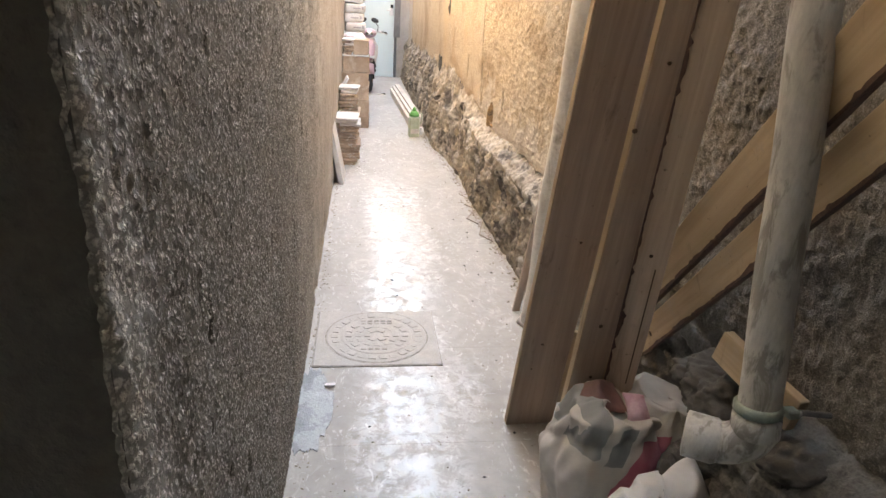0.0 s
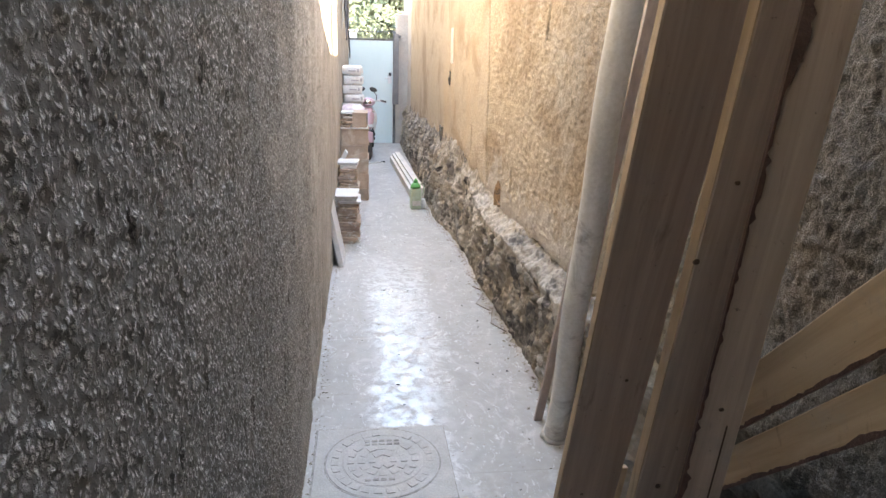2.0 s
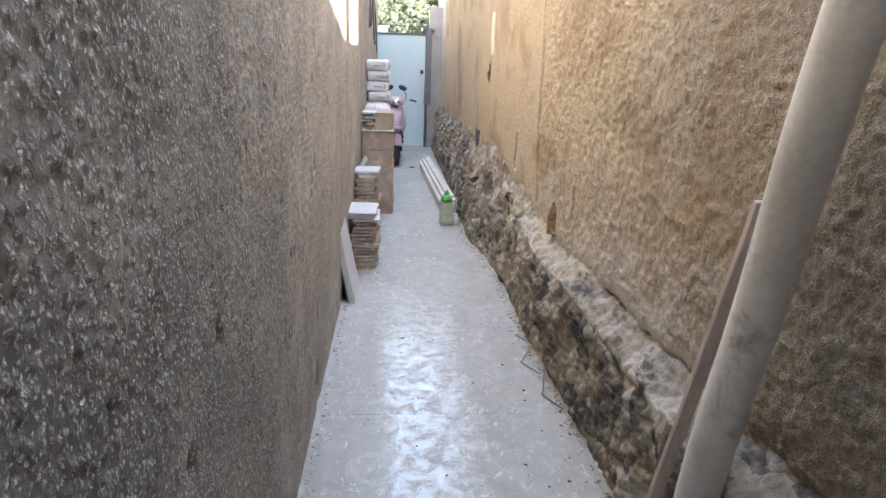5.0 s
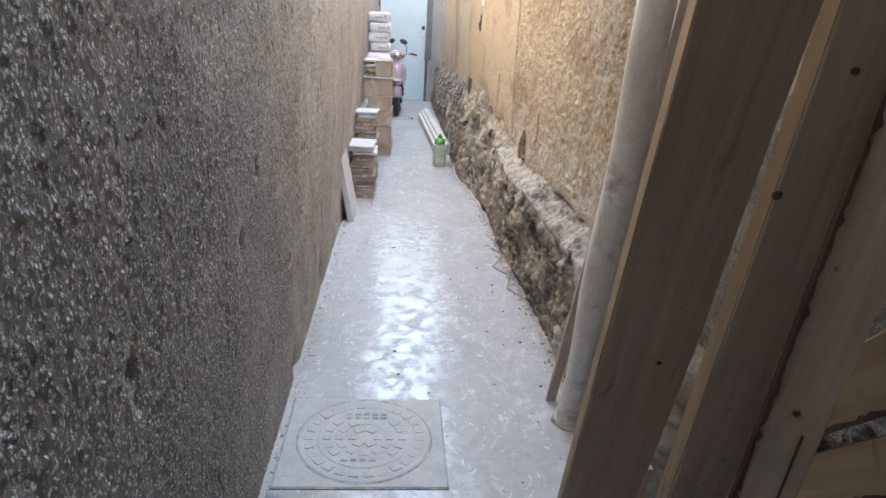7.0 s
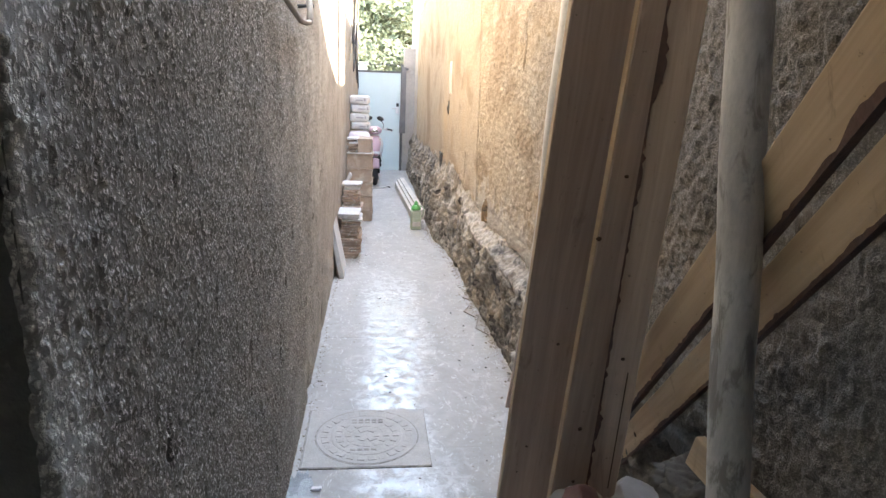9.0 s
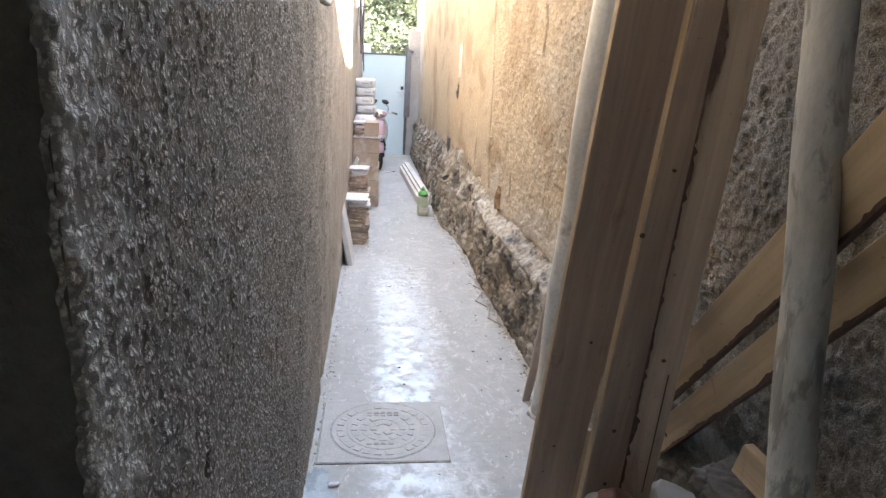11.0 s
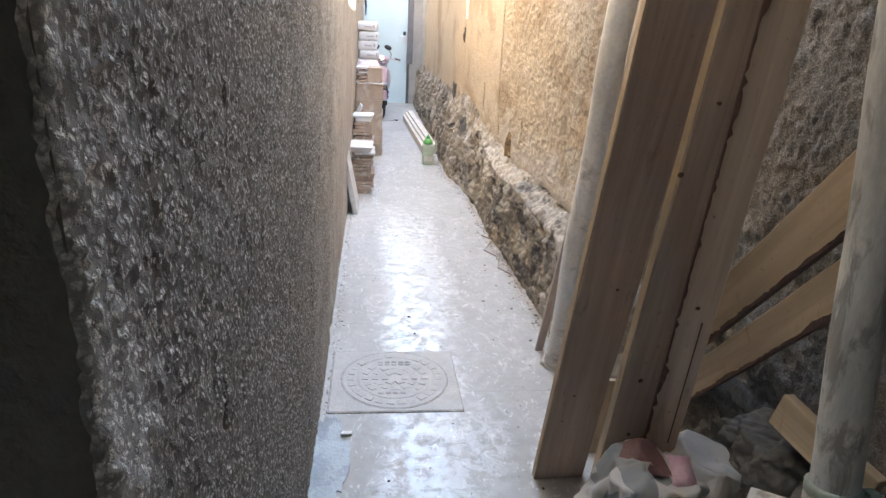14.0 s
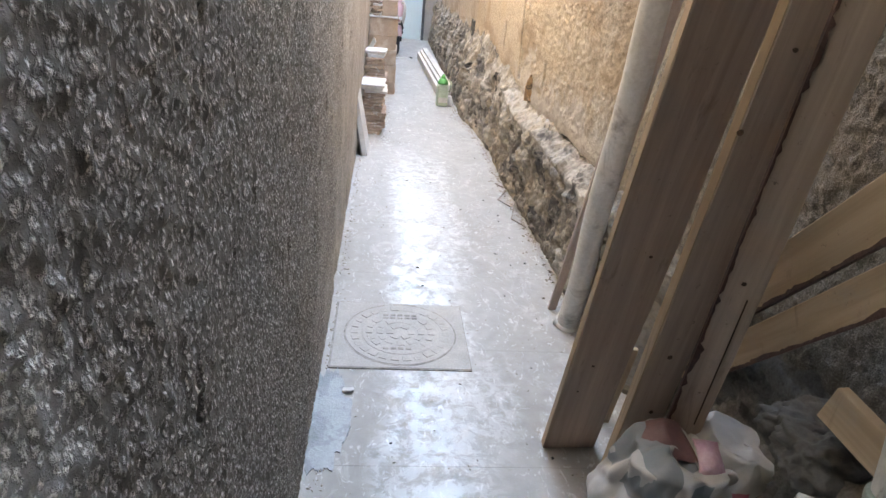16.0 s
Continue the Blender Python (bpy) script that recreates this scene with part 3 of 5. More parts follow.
def wall_x(y):
    return np.interp(y, WALL_Y, WALL_X)


def plaster_face(y, v):
    far = np.clip((y - 5.0) / 1.0, 0, 1)
    foot = 0.64 + 0.14 * far + (0.03 + 0.07 * far) * fbm(y * 3.1, 1.0, 1) + 0.02 * vnoise(y * 16, 2.0)
    z = foot + (3.05 - foot) * v
    rough = np.where(y < 5.45, 1.0, 0.3)
    lumps = np.clip(vnoise(y * 48, z * 48) + 0.2, 0, 1) * np.interp(y, [2.6, 3.6], [0.007, 0.007]) + np.clip(vnoise(y * 21, z * 13, 17), 0, 1) * np.interp(y, [2.6, 3.6], [0.003, 0.0]) + vnoise(y * 20, z * 20, 3) * 0.004 + vnoise(y * 80, z * 66, 6) * np.interp(y, [2.8, 3.8], [0.0042, 0.002])
    x = wall_x(y) - lumps * rough - 0.018 * fbm(y * 1.1, z * 1.1, 7, 3) + 0.016 * np.exp(-(z - foot) / 0.03)
    # scaled-off patch above the ledge and the chase lines
    x = x + 0.012 * np.clip(fbm(y * 2.3 + 3, z * 3.1, 11) * 4 - 0.6, 0, 1) * np.clip((1.15 - z) / 0.3, 0, 1)
    crack = 5.45 + 0.10 * (z - 1.0) + 0.03 * fbm(z * 4, 0.5, 2)
    x = x + 0.05 * np.exp(-((y - crack) / 0.012) ** 2) * (z > 0.75)
    for cy, z0, z1, w in ((7.40, 1.62, 1.93, 0.05), (7.50, 1.38, 1.56, 0.03), (8.10, 0.70, 0.92, 0.018), (8.17, 0.72, 0.90, 0.018), (4.2, 1.75, 2.1, 0.012), (6.1, 0.85, 1.1, 0.014), (4.75, 0.82, 0.98, 0.014)):
        x = x + 0.07 * np.exp(-((y - cy - 0.02 * vnoise(z * 9, cy)) / w) ** 4) * ((z > z0) & (z < z1))
    return x, y, z


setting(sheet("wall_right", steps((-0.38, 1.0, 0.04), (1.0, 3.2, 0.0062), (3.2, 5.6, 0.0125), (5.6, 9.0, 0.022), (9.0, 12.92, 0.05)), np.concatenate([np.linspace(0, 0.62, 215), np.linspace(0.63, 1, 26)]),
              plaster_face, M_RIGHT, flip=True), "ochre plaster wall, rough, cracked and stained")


def plinth_face(y, s):
    k = np.clip((y - 4.9) / 1.6, 0, 1)
    k = k * k * (3 - 2 * k)
    base, wall = np.interp(y, BASE_Y, BASE_X), wall_x(y)
    nx, nz = np.where(s < 0.75, base - 0.045 * s / 0.75, base - 0.045 + (wall + 0.06 - base + 0.045) * (s - 0.75) / 0.25), np.where(s < 0.75, 0.56 * s / 0.75, 0.56 + 0.11 * (s - 0.75) / 0.25)
    fx, fz = base + (wall + 0.04 - base) * s ** 1.6, 0.92 * s
    x, z = nx + (fx - nx) * k, nz + (fz - nz) * k
    arc = s * 0.85
    wx, wz = y + 0.05 * vnoise(y * 7, arc * 7, 2), arc + 0.05 * vnoise(y * 7, arc * 7, 5)
    d1, d2, tag = stones(wx * 5.5 + 0.5 * vnoise(y * 16, arc * 16, 8), wz * 6.5 + 0.5 * vnoise(y * 16, arc * 16, 12))
    rel = np.clip((d2 - d1) * 3.0, 0, 1) * 0.010 + (tag - 0.5) * 0.04 + 0.055 * fbm(y * 5, arc * 5, 3) + 0.06 * np.abs(fbm(y * 19, arc * 9, 9)) - 0.014 + 0.009 * vnoise(y * 60, arc * 60) + 0.006 * vnoise(y * 110, arc * 110, 3)
    hold = np.clip(s / 0.06, 0.35, 1) * np.where(s > 0.75, 0.55, 1.0)
    up = np.where(s > 0.72, 1.0, 0.15) * (1 - k)
    x = x - rel * hold * (1 - 0.6 * up)
    return x, y, z + rel * hold * up * 0.9 - 0.015 * (s < 0.01)


setting(sheet("plinth", steps((-0.38, 0.8, 0.05), (0.8, 6.0, 0.0115), (6.0, 9.0, 0.024), (9.0, 13.9, 0.05)), np.linspace(0, 1, 84), plinth_face, M_RUBBLE, flip=True),
        "crumbling rubble stone plinth with a dusty ledge below the plaster")

# body of that wall, its unseen top stepped to shape the sunlight opposite
bm = bmesh.new()
outline = [(-0.4, -0.05), (12.92, -0.05), (12.92, 4.1), (7.66, 4.1), (7.66, 3.26), (6.73, 3.26), (6.70, 4.1), (6.36, 4.1), (6.34, 3.27), (5.09, 3.49), (4.37, 3.74), (4.2, 3.85), (-0.4, 3.85)]
faces = [[bm.verts.new((x, y, z)) for y, z in outline] for x in (1.37, 1.49)]
bm.faces.new(faces[0])
bm.faces.new(faces[1][::-1])
for i in range(len(outline)):
    j = (i + 1) % len(outline)
    bm.faces.new((faces[0][j], faces[0][i], faces[1][i], faces[1][j]))
bmesh.ops.recalc_face_normals(bm, faces=bm.faces)
setting(part("wall_right_core", bm, M_RIGHT), "body of the ochre wall, its unseen top stepped to shape sun patches")
setting(sheet("wall_right_low", steps((12.9, 20.0, 0.08)), steps((0.0, 2.52, 0.06)), lambda y, z: (1.165 - 0.012 * fbm(y * 3, z * 3, 4), y, z), M_LOWWALL, flip=True),
        "grey rendered low yard wall beside the gate")
setting(part("wall_right_low_core", box(1.19, 1.36, 12.93, 20.0, -0.05, 2.515, 0.01), M_LOWWALL), "body of the low yard wall")

# covered end behind the walk: added unseen walls, gapped to let fill light in
setting(part("wall_side_right", box(1.37, 1.49, -2.2, -0.4, -0.05, 3.0), M_DARK), "unseen dark wall added to close the covered end's right side")
setting(part("gate_pier", box(0.935, 1.2, 13.84, 14.1, -0.05, 2.5, 0.01), M_LOWWALL), "grey rendered pier beside the gate")
# unseen slab and wall above, added to keep sky light off the mouth
setting(part("ceiling", box(-2.2, 1.36, -2.2, 1.25, 2.97, 3.12, 0.01), M_CONCRETE), "unseen concrete slab added to shade the covered end of the passage")
setting(part("wall_above", box(-2.2, 1.36, 1.05, 1.25, 3.12, 4.6, 0.01), M_CONCRETE), "unseen house wall added above the covered end")
for y in (1.60, 2.34):
    setting(part("beam", box(-0.06, 1.37, y, y + 0.11, 2.93, 3.06, 0.01), M_CONCRETE), "raw concrete tie beam across the passage")
setting(part("wall_back", box(-2.2, 1.6, -2.25, -2.05, -0.05, 2.97), M_DARK), "unseen dark wall added to close the covered end")
# the gap between these walls is added to brighten the right side
setting(part("wall_side", box(-2.15, -2.0, -0.75, 1.0, -0.05, 2.97), M_DARK), "unseen dark side wall added up to the light gap")
setting(part("wall_side_end", box(-2.15, -2.0, -2.05, -1.0, -0.05, 2.97), M_DARK), "unseen dark side wall added beyond the light gap")
setting(part("wall_side_top", box(-2.15, -2.0, -1.0, -0.75, 2.05, 2.97), M_DARK), "unseen dark wall added over the light gap")
setting(part("ground", box(-60, 60, -40, 120, -0.6, -0.03), M_GROUND), "dry earth around the houses")
floor_slab = setting(part("floor", box(-2.1, 1.35, -2.1, 14.2, -0.028, -0.0015), M_JOINT), "pale dusty tiled floor of the passage")


# ---- gate and far end ----
def make_gate():
    g = thing("steel_gate", pose(0, 13.86, 0), "pale blue painted sheet steel gate, closed, in a dark frame", "gate")
    part("leaf", wobble(box(-0.041, 0.876, 0.0, 0.035, 0.006, 2.0, 0.004, 2), 0.7, 0.002), M_GATE, g)
    part("top_rail", box(-0.04, 0.875, -0.012, 0.045, 2.0, 2.035, 0.004), M_RAIL, g, "dark steel top rail")
    part("upper_bar", tube([(-0.04, 0.02, 2.16), (0.875, 0.02, 2.165)], 0.008, 8), M_RAIL, g, "thin bar above the gate")
    part("left_post", box(-0.085, -0.042, -0.02, 0.05, 0, 2.2, 0.005), M_RAIL, g)
    part("right_post", box(0.877, 0.93, -0.02, 0.05, 0, 2.18, 0.005), M_RAIL, g)
    lock = part("lock_box", box(0.775, 0.85, -0.03, 0.0, 1.19, 1.34, 0.008, 2), M_WHITE, g, "white lock case")
    part("handle", tube([(0.80, -0.03, 1.29), (0.80, -0.07, 1.29), (0.71, -0.07, 1.29)], 0.011, 10), M_CHROME, lock, "steel lever handle")
    part("lock_cover", box(0.79, 0.845, -0.04, -0.008, 1.33, 1.40, 0.01, 2), M_BLACK, lock, "black lock cover")
    for z in (0.45, 1.6):
        part("hinge", tube([(-0.045, -0.03, z), (-0.045, -0.03, z + 0.12)], 0.014, 10), M_RAIL, g)
    bm = bmesh.new()
    ring = [(0.845, 2.12), (0.925, 2.12), (0.925, 0.80), (0.80, 0.80), (0.81, 1.2)]
    a, b = ([bm.verts.new((x, y, z)) for x, z in ring] for y in (-0.27, -0.285))
    bm.faces.new(a), bm.faces.new(b[::-1])
    for i in range(len(ring)):
        bm.faces.new((a[i - 1], a[i], b[i], b[i - 1]))
    bmesh.ops.recalc_face_normals(bm, faces=bm.faces)
    p = thing("hanging_sheet", pose(0.05, 13.86, 0), "dark weathered sheet hanging beside the gate", "sheet")
    part("sheet", bm, M_PLATE, p)
    part("batten", box(0.90, 0.965, -0.29, 0.0, 2.06, 2.10, 0.004), M_RAIL, p)


make_gate()


def make_corrugated():
    p = thing("corrugated_sheet", pose(1.14, 13.0, 2.52), "pinkish white corrugated sheet standing on the yard wall", "roof sheet")
    us, vs = np.linspace(0, 2.4, 100), np.linspace(0, 1.5, 4)
    ob = sheet("panel", us, vs, lambda u, v: (0.05 + 0.02 * np.sin((u * 0.8 + v) * 2 * math.pi / 0.11), u - 0.05, v), M_ROOF, flip=True)
    ob.parent = p
    part("edge_strip", box(0.02, 0.09, -0.08, -0.05, 0, 1.5, 0.004), M_WHITE, p)


make_corrugated()


def make_tree(x, y, height, spread, seed, leaves):
    rnd = random.Random(seed)
    t = thing("tree", pose(x, y, -0.03), "broad leafy tree in sunshine beyond the gate", "tree", "trees beyond the gate")
    bm = bmesh.new()
    tube([(0, 0, 0), (0.05, 0.02, height * 0.25), (-0.04, 0.05, height * 0.55), (0.03, 0, height * 0.85)], 0.1, 10, bm, radii=[0.17, 0.13, 0.09, 0.03])
    tips = []
    for k in range(13):
        a, z0 = rnd.uniform(0, 6.28), height * rnd.uniform(0.15, 0.7)
        r = spread * rnd.uniform(0.55, 1.0)
        tip = Vector((r * math.cos(a), r * math.sin(a), min(height, z0 + height * rnd.uniform(0.0, 0.35))))
        mid = Vector((tip.x * 0.5, tip.y * 0.5, z0 + (tip.z - z0) * 0.3))
        tube([(0, 0, z0), mid, tip], 0.05, 6, bm, radii=[0.07, 0.045, 0.012])
        tips += [mid, tip, (mid + tip) / 2]
    part("trunk", bm, M_BARK, t)
    tips.append(Vector((0, 0, height)))
    rng = np.random.default_rng(seed)
    base = np.array([tuple(v) for v in tips])[rng.integers(0, len(tips), leaves // 14)]
    twig = base + rng.normal(0, spread * 0.26, base.shape)
    c = np.repeat(twig, 14, 0) + rng.normal(0, 0.13, (len(twig) * 14, 3))
    c = c[c[:, 2] > 0.3]
    n = len(c)
    d, w = rng.normal(size=(n, 3)), rng.normal(size=(n, 3))
    d /= np.linalg.norm(d, axis=1)[:, None]
    w -= d * (w * d).sum(1)[:, None]
    w /= np.linalg.norm(w, axis=1)[:, None]
    s = rng.uniform(0.05, 0.10, n)[:, None]
    bend = np.cross(d, w) * s * 0.25
    co = np.stack([c - d * s, c + w * s * 0.45 + bend, c + d * s, c - w * s * 0.45 + bend], 1).reshape(-1, 3)
    i = np.arange(n)[:, None] * 4
    tri = np.concatenate([i + [0, 1, 2], i + [0, 2, 3]])
    me = bpy.data.meshes.new("crown")
    me.from_pydata(co.tolist(), [], tri.tolist())
    me.materials.append(M_LEAF)
    crown = new("crown", me)
    crown.parent = t


make_tree(-0.6, 18.6, 5.6, 1.9, 11, 17000)
make_tree(1.6, 19.8, 6.0, 2.1, 12, 17000)
make_tree(0.3, 23.5, 7.5, 2.9, 13, 15000)
make_tree(-3.6, 22.0, 7.0, 2.6, 14, 9000)
make_tree(4.6, 23.0, 7.0, 2.6, 15, 9000)
w = thing("garden_wall", pose(-1.4, 16.6, -0.03), "white painted garden wall stub in sunshine", "wall")
part("masonry", box(0, 1.55, 0, 0.25, 0, 2.28, 0.015), M_WHITEWALL, w)
part("coping", box(-0.03, 1.58, -0.03, 0.28, 2.28, 2.34, 0.01), M_WHITEWALL, w)


# ---- cables and conduit on the left wall ----
def make_cables():
    rnd = random.Random(5)
    t = thing("cable_bundle", pose(0.02, 9.4, 0), "tangle of black and grey cables hanging down the wall", "cables")
    for k in range(6):
        y0 = -1.6 + 0.35 * k
        pts, mat = [], (M_CABLE if k % 3 else M_CABLE_GREY)
        for i in range(22):
            f = i / 21
            pts.append((0.02 + 0.012 * k % 0.05 + 0.03 * abs(math.sin(3 * f + k)), y0 + 0.5 * math.sin(2.2 * f + k) * f + 0.9 * f * (k % 2), 3.3 - 1.35 * f - 0.06 * k * f))
        part("cable", tube(pts, rnd.uniform(0.005, 0.009), 6), mat, t, smooth=True)
    loop = [(0.05 + 0.02 * math.sin(a), 0.15 * math.cos(a), 2.33 + 0.17 * math.sin(a)) for a in [2 * math.pi * i / 20 for i in range(21)]]
    part("coil", tube(loop, 0.012, 6), M_CABLE_GREY, t, "grey coil of cable", smooth=True)
    part("junction_box", box(0.0, 0.08, -0.12, 0.06, 2.22, 2.46, 0.01, 2), M_BLACK, t, "black junction box")


make_cables()
c = thing("conduit_elbow", pose(0.0, 2.8, 0), "bent grey-brown conduit end sticking out of the wall", "conduit")
part("conduit", tube([(-0.02, -0.42, 2.02), (0.03, -0.30, 1.915), (0.055, -0.12, 1.868), (0.06, 0.10, 1.85), (0.06, 0.30, 1.862), (0.06, 0.45, 1.88)], 0.011, 10), M_BRACKET, c, smooth=True)
part("riser", tube([(0.06, 0.44, 1.875), (0.06, 0.47, 1.93), (0.05, 0.48, 2.02)], 0.014, 10), M_PVC, c, "pale plastic riser", smooth=True)
part("clip", tube([(0.0, 0.485, 1.945), (0.075, 0.485, 1.95)], 0.008, 8), M_RAIL, c)


# ---- timber and pipes by the passage mouth ----
def plank(name, m, w, th, length, mat, label, knots=(), group="", z0=0.0, cat="board", edge=False):
    t = thing(name, m, label, cat, group)
    bm = box(0, w, 0, th, z0, z0 + length, 0.003, 2)
    bmesh.ops.subdivide_edges(bm, edges=[e for e in bm.edges if abs(e.verts[0].co.z - e.verts[1].co.z) > length * 0.5], cuts=30)
    wobble(bm, 0.22, 0.0035, len(name) + int(w * 1000))
    part("timber", bm, mat, t)
    if edge:
        # paler wood puts the light on the cut edge into its colour
        part("sawn_edge", box(-0.0025, 0.0005, 0.002, th - 0.002, z0 + 0.004, z0 + length - 0.004), M_WOOD_PALE, t, "sawn edge made paler for the light it catches")
    for kx, kz, r in knots:
        k = lathe([(r, 0.0), (r * 0.7, 0.002)], 9)
        bmesh.ops.transform(k, matrix=pose(kx, -0.0015, kz, 90), verts=k.verts)
        wobble(k, 0.01, 0.002)
        part("knot", k, M_KNOT, t)
    return t


LEAN = "leaning timber"
plank("wide_board", leaning(0.812, 2.38, 0.009, -0.218, 0.047), 0.184, 0.028, 3.02, M_WOOD_OLD, "wide brown pine board leaning upright at the passage side",
      [(0.05, 0.30, 0.004), (0.07, 0.42, 0.005), (0.12, 0.85, 0.005)], LEAN, edge=True)
plank("narrow_board", leaning(0.912, 2.13, 0.036, -0.118, -0.1), 0.102, 0.045, 2.97, M_WOOD, "narrow pine batten leaning upright with a dark notch in its edge",
      [(0.002, 1.24, 0.0075), (0.05, 0.62, 0.007), (0.06, 0.42, 0.006), (0.045, 1.42, 0.006)], LEAN, edge=True)
SHORT = plank("short_batten", leaning(1.010, 2.075, 0.004, -0.125, -0.45), 0.086, 0.04, 2.97, M_WOOD, "brown batten with a ragged waney edge leaning upright", [(0.04, 0.9, 0.006)], LEAN)
plank("split_lath", leaning(1.005, 2.17, 0.055, -0.05, -0.3), 0.045, 0.02, 0.9, M_WOOD_PALE, "pale split lath wedged behind the battens", (), LEAN)
plank("lath_offcut", leaning(1.045, 2.52, 0.10, -0.04, 0.0), 0.05, 0.02, 0.34, M_WOOD_PALE, "short pale lath offcut standing on the floor", (), LEAN)


def bark_strip(t, w, length, seed, left=False, ragged=0.022):
    """Ragged bark along one edge of a board of width w."""
    bm = bmesh.new()
    n = 200
    rows = []
    for i in range(n + 1):
        z = length * i / n
        d = (0.002 if left else 0.004) + (0.003 if left else 0.007) * abs(noise.noise(Vector((z * 9, seed * 9, 1)))) + ragged * max(0, noise.noise(Vector((z * 6, seed * 7, 4))) - 0.15) + ragged * 0.2 * noise.noise(Vector((z * 60, 0, 0)))
        e = (d, -0.003) if left else (w - d, w + 0.003)
        rows.append([bm.verts.new(v) for v in ((e[0], -0.004, z), (e[1], -0.004, z), (e[1], 0.026, z))])
    for a, b in zip(rows, rows[1:]):
        for k in (0, 1):
            bm.faces.new((a[k], b[k], b[k + 1], a[k + 1]))
    bmesh.ops.recalc_face_normals(bm, faces=bm.faces)
    bmesh.ops.solidify(bm, geom=bm.faces[:], thickness=0.002)
    part("bark", bm, M_BARKEDGE, t, "strip of dark reddish bark")


def brace(z_low, z_high, slope, label, knots):
    y0, y1 = 2.42, 0.42

    def at(y, z):
        p = Vector((1.196 - 0.133 * (y - 1.9) - 0.295 * (z - 0.7), y, z))
        return Vector((0.24, 0.45, 1.57)) * -0.06 + p * 1.06

    low, high = at(y0, z_high + slope * (y0 - 1.9)), at(y1, z_high + slope * (y1 - 1.9))
    up = (high - low).normalized()
    across = at(y0, z_low + slope * (y0 - 1.9)) - low
    across = across - up * across.dot(up)
    w = across.length
    side = across.normalized()
    m = Matrix((side, up.cross(side), up)).transposed().to_4x4()
    m.translation = low
    t = plank("brace", m, w, 0.024, (high - low).length, M_WOOD_PALE, label, knots, "slanting braces", cat="brace")
    bark_strip(t, w, (high - low).length, z_low)
    return t


part("check", wobble(box(0.060, 0.0635, -0.0028, 0.004, 0.45, 0.86, 0.0), 0.1, 0.004), M_KNOT, SHORT, "long drying crack")
bark_strip(SHORT, 0.086, 2.95, 0.37, True, 0.045)
brace(0.888, 1.026, -0.995, "upper slanting pine brace with bark along its edge", [(0.05, 0.18, 0.008), (0.03, 0.30, 0.006)])
brace(0.735, 0.850, -0.985, "lower slanting pine brace with knots", [(0.04, 0.10, 0.012), (0.05, 0.33, 0.010)])


def make_white_pipe():
    m = leaning(1.106, 3.19, -0.024, -0.231)
    t = thing("plastic_pipe", m, "long dusty white plastic pipe leaning against the slab", "pipe")
    n = 44
    part("tube", tube([(0.006 * math.sin(i * 0.5), 0.006 * math.cos(i * 0.4), 0.01 + 3.12 * i / n) for i in range(n + 1)], 0.050, 24), M_PVC, t, smooth=True)
    part("end_collar", tube([(0, 0, 0.0), (0, 0, 0.03)], 0.0525, 24), M_PVC, t, smooth=True)
    for k, (x, y, tx, ty, w, l) in enumerate(((1.052, 3.341, 0.055, -0.208, 0.040, 1.3), (1.118, 3.262, 0.037, -0.199, 0.042, 2.6))):
        plank("thin_lath", leaning(x, y, tx, ty, 0.1), w, 0.016, l, M_LATH, "thin dusty pinkish lath leaning beside the plastic pipe", (), "thin laths", cat="lath")
    o = thing("pipe_offcut", pose(1.075, 3.23, 0.018, 0, 90, 60), "white plastic offcut lying at the foot of the laths", "offcut")
    part("piece", tube([(0, 0, -0.05), (0, 0, 0.05)], 0.016, 10), M_PVC, o, smooth=True)


make_white_pipe()


def make_drain():
    ax = Matrix.Translation((0, 0, 0.05)) @ leaning(1.112, 1.347, -0.039, 0.116)
    t = thing("drain_pipe", ax, "dusty grey plastic drain pipe with clamp and elbow", "pipe")
    n = 30
    part("tube", tube([(0.002 * math.sin(i), 0, 0.64 + 2.28 * i / n) for i in range(n + 1)], 0.0425, 28), M_PVC_GREY, t, smooth=True)
    part("socket", tube([(0, 0, 0.648), (0, 0, 0.652), (0, 0, 0.692), (0, 0, 0.696)], 0.05, 28, radii=[0.044, 0.0495, 0.0495, 0.044]), M_PVC_GREY, t, smooth=True)
    clamp = part("clamp", tube([(0, 0, 0.698), (0, 0, 0.703), (0, 0, 0.718), (0, 0, 0.723)], 0.05, 28, radii=[0.044, 0.0495, 0.0495, 0.044]), M_CLAMP, t, "green-grey pipe clamp", smooth=True)
    part("bolt", tube([(0.046, -0.026, 0.711), (0.072, -0.038, 0.711)], 0.007, 8), M_CHROME, clamp)
    part("ear", box(0.042, 0.068, -0.042, -0.014, 0.701, 0.720, 0.003), M_CLAMP, clamp)
    pts = []
    for i in range(9):
        a = math.pi / 2 * i / 8
        pts.append((-0.075 * (1 - math.cos(a)) * 0.85, 0.075 * (1 - math.cos(a)) * 0.55, 0.665 - 0.055 * math.sin(a)))
    end = Vector(pts[-1])
    part("elbow", tube(pts, 0.046, 28), M_PVC_GREY, t, smooth=True)
    out = Vector((-0.85, 0.5, 0.10)).normalized()
    part("stub", tube([end + out * s for s in (-0.01, 0.0, 0.062, 0.064, 0.03)], 0.05, 28, radii=[0.046, 0.0515, 0.0515, 0.044, 0.043]), M_PVC_GREY, t, "pale elbow socket", smooth=True)
    part("wall_bracket", tube([(0.04, -0.02, 0.711), (0.13, -0.05, 0.711)], 0.007, 8), M_RAIL, t)


make_drain()


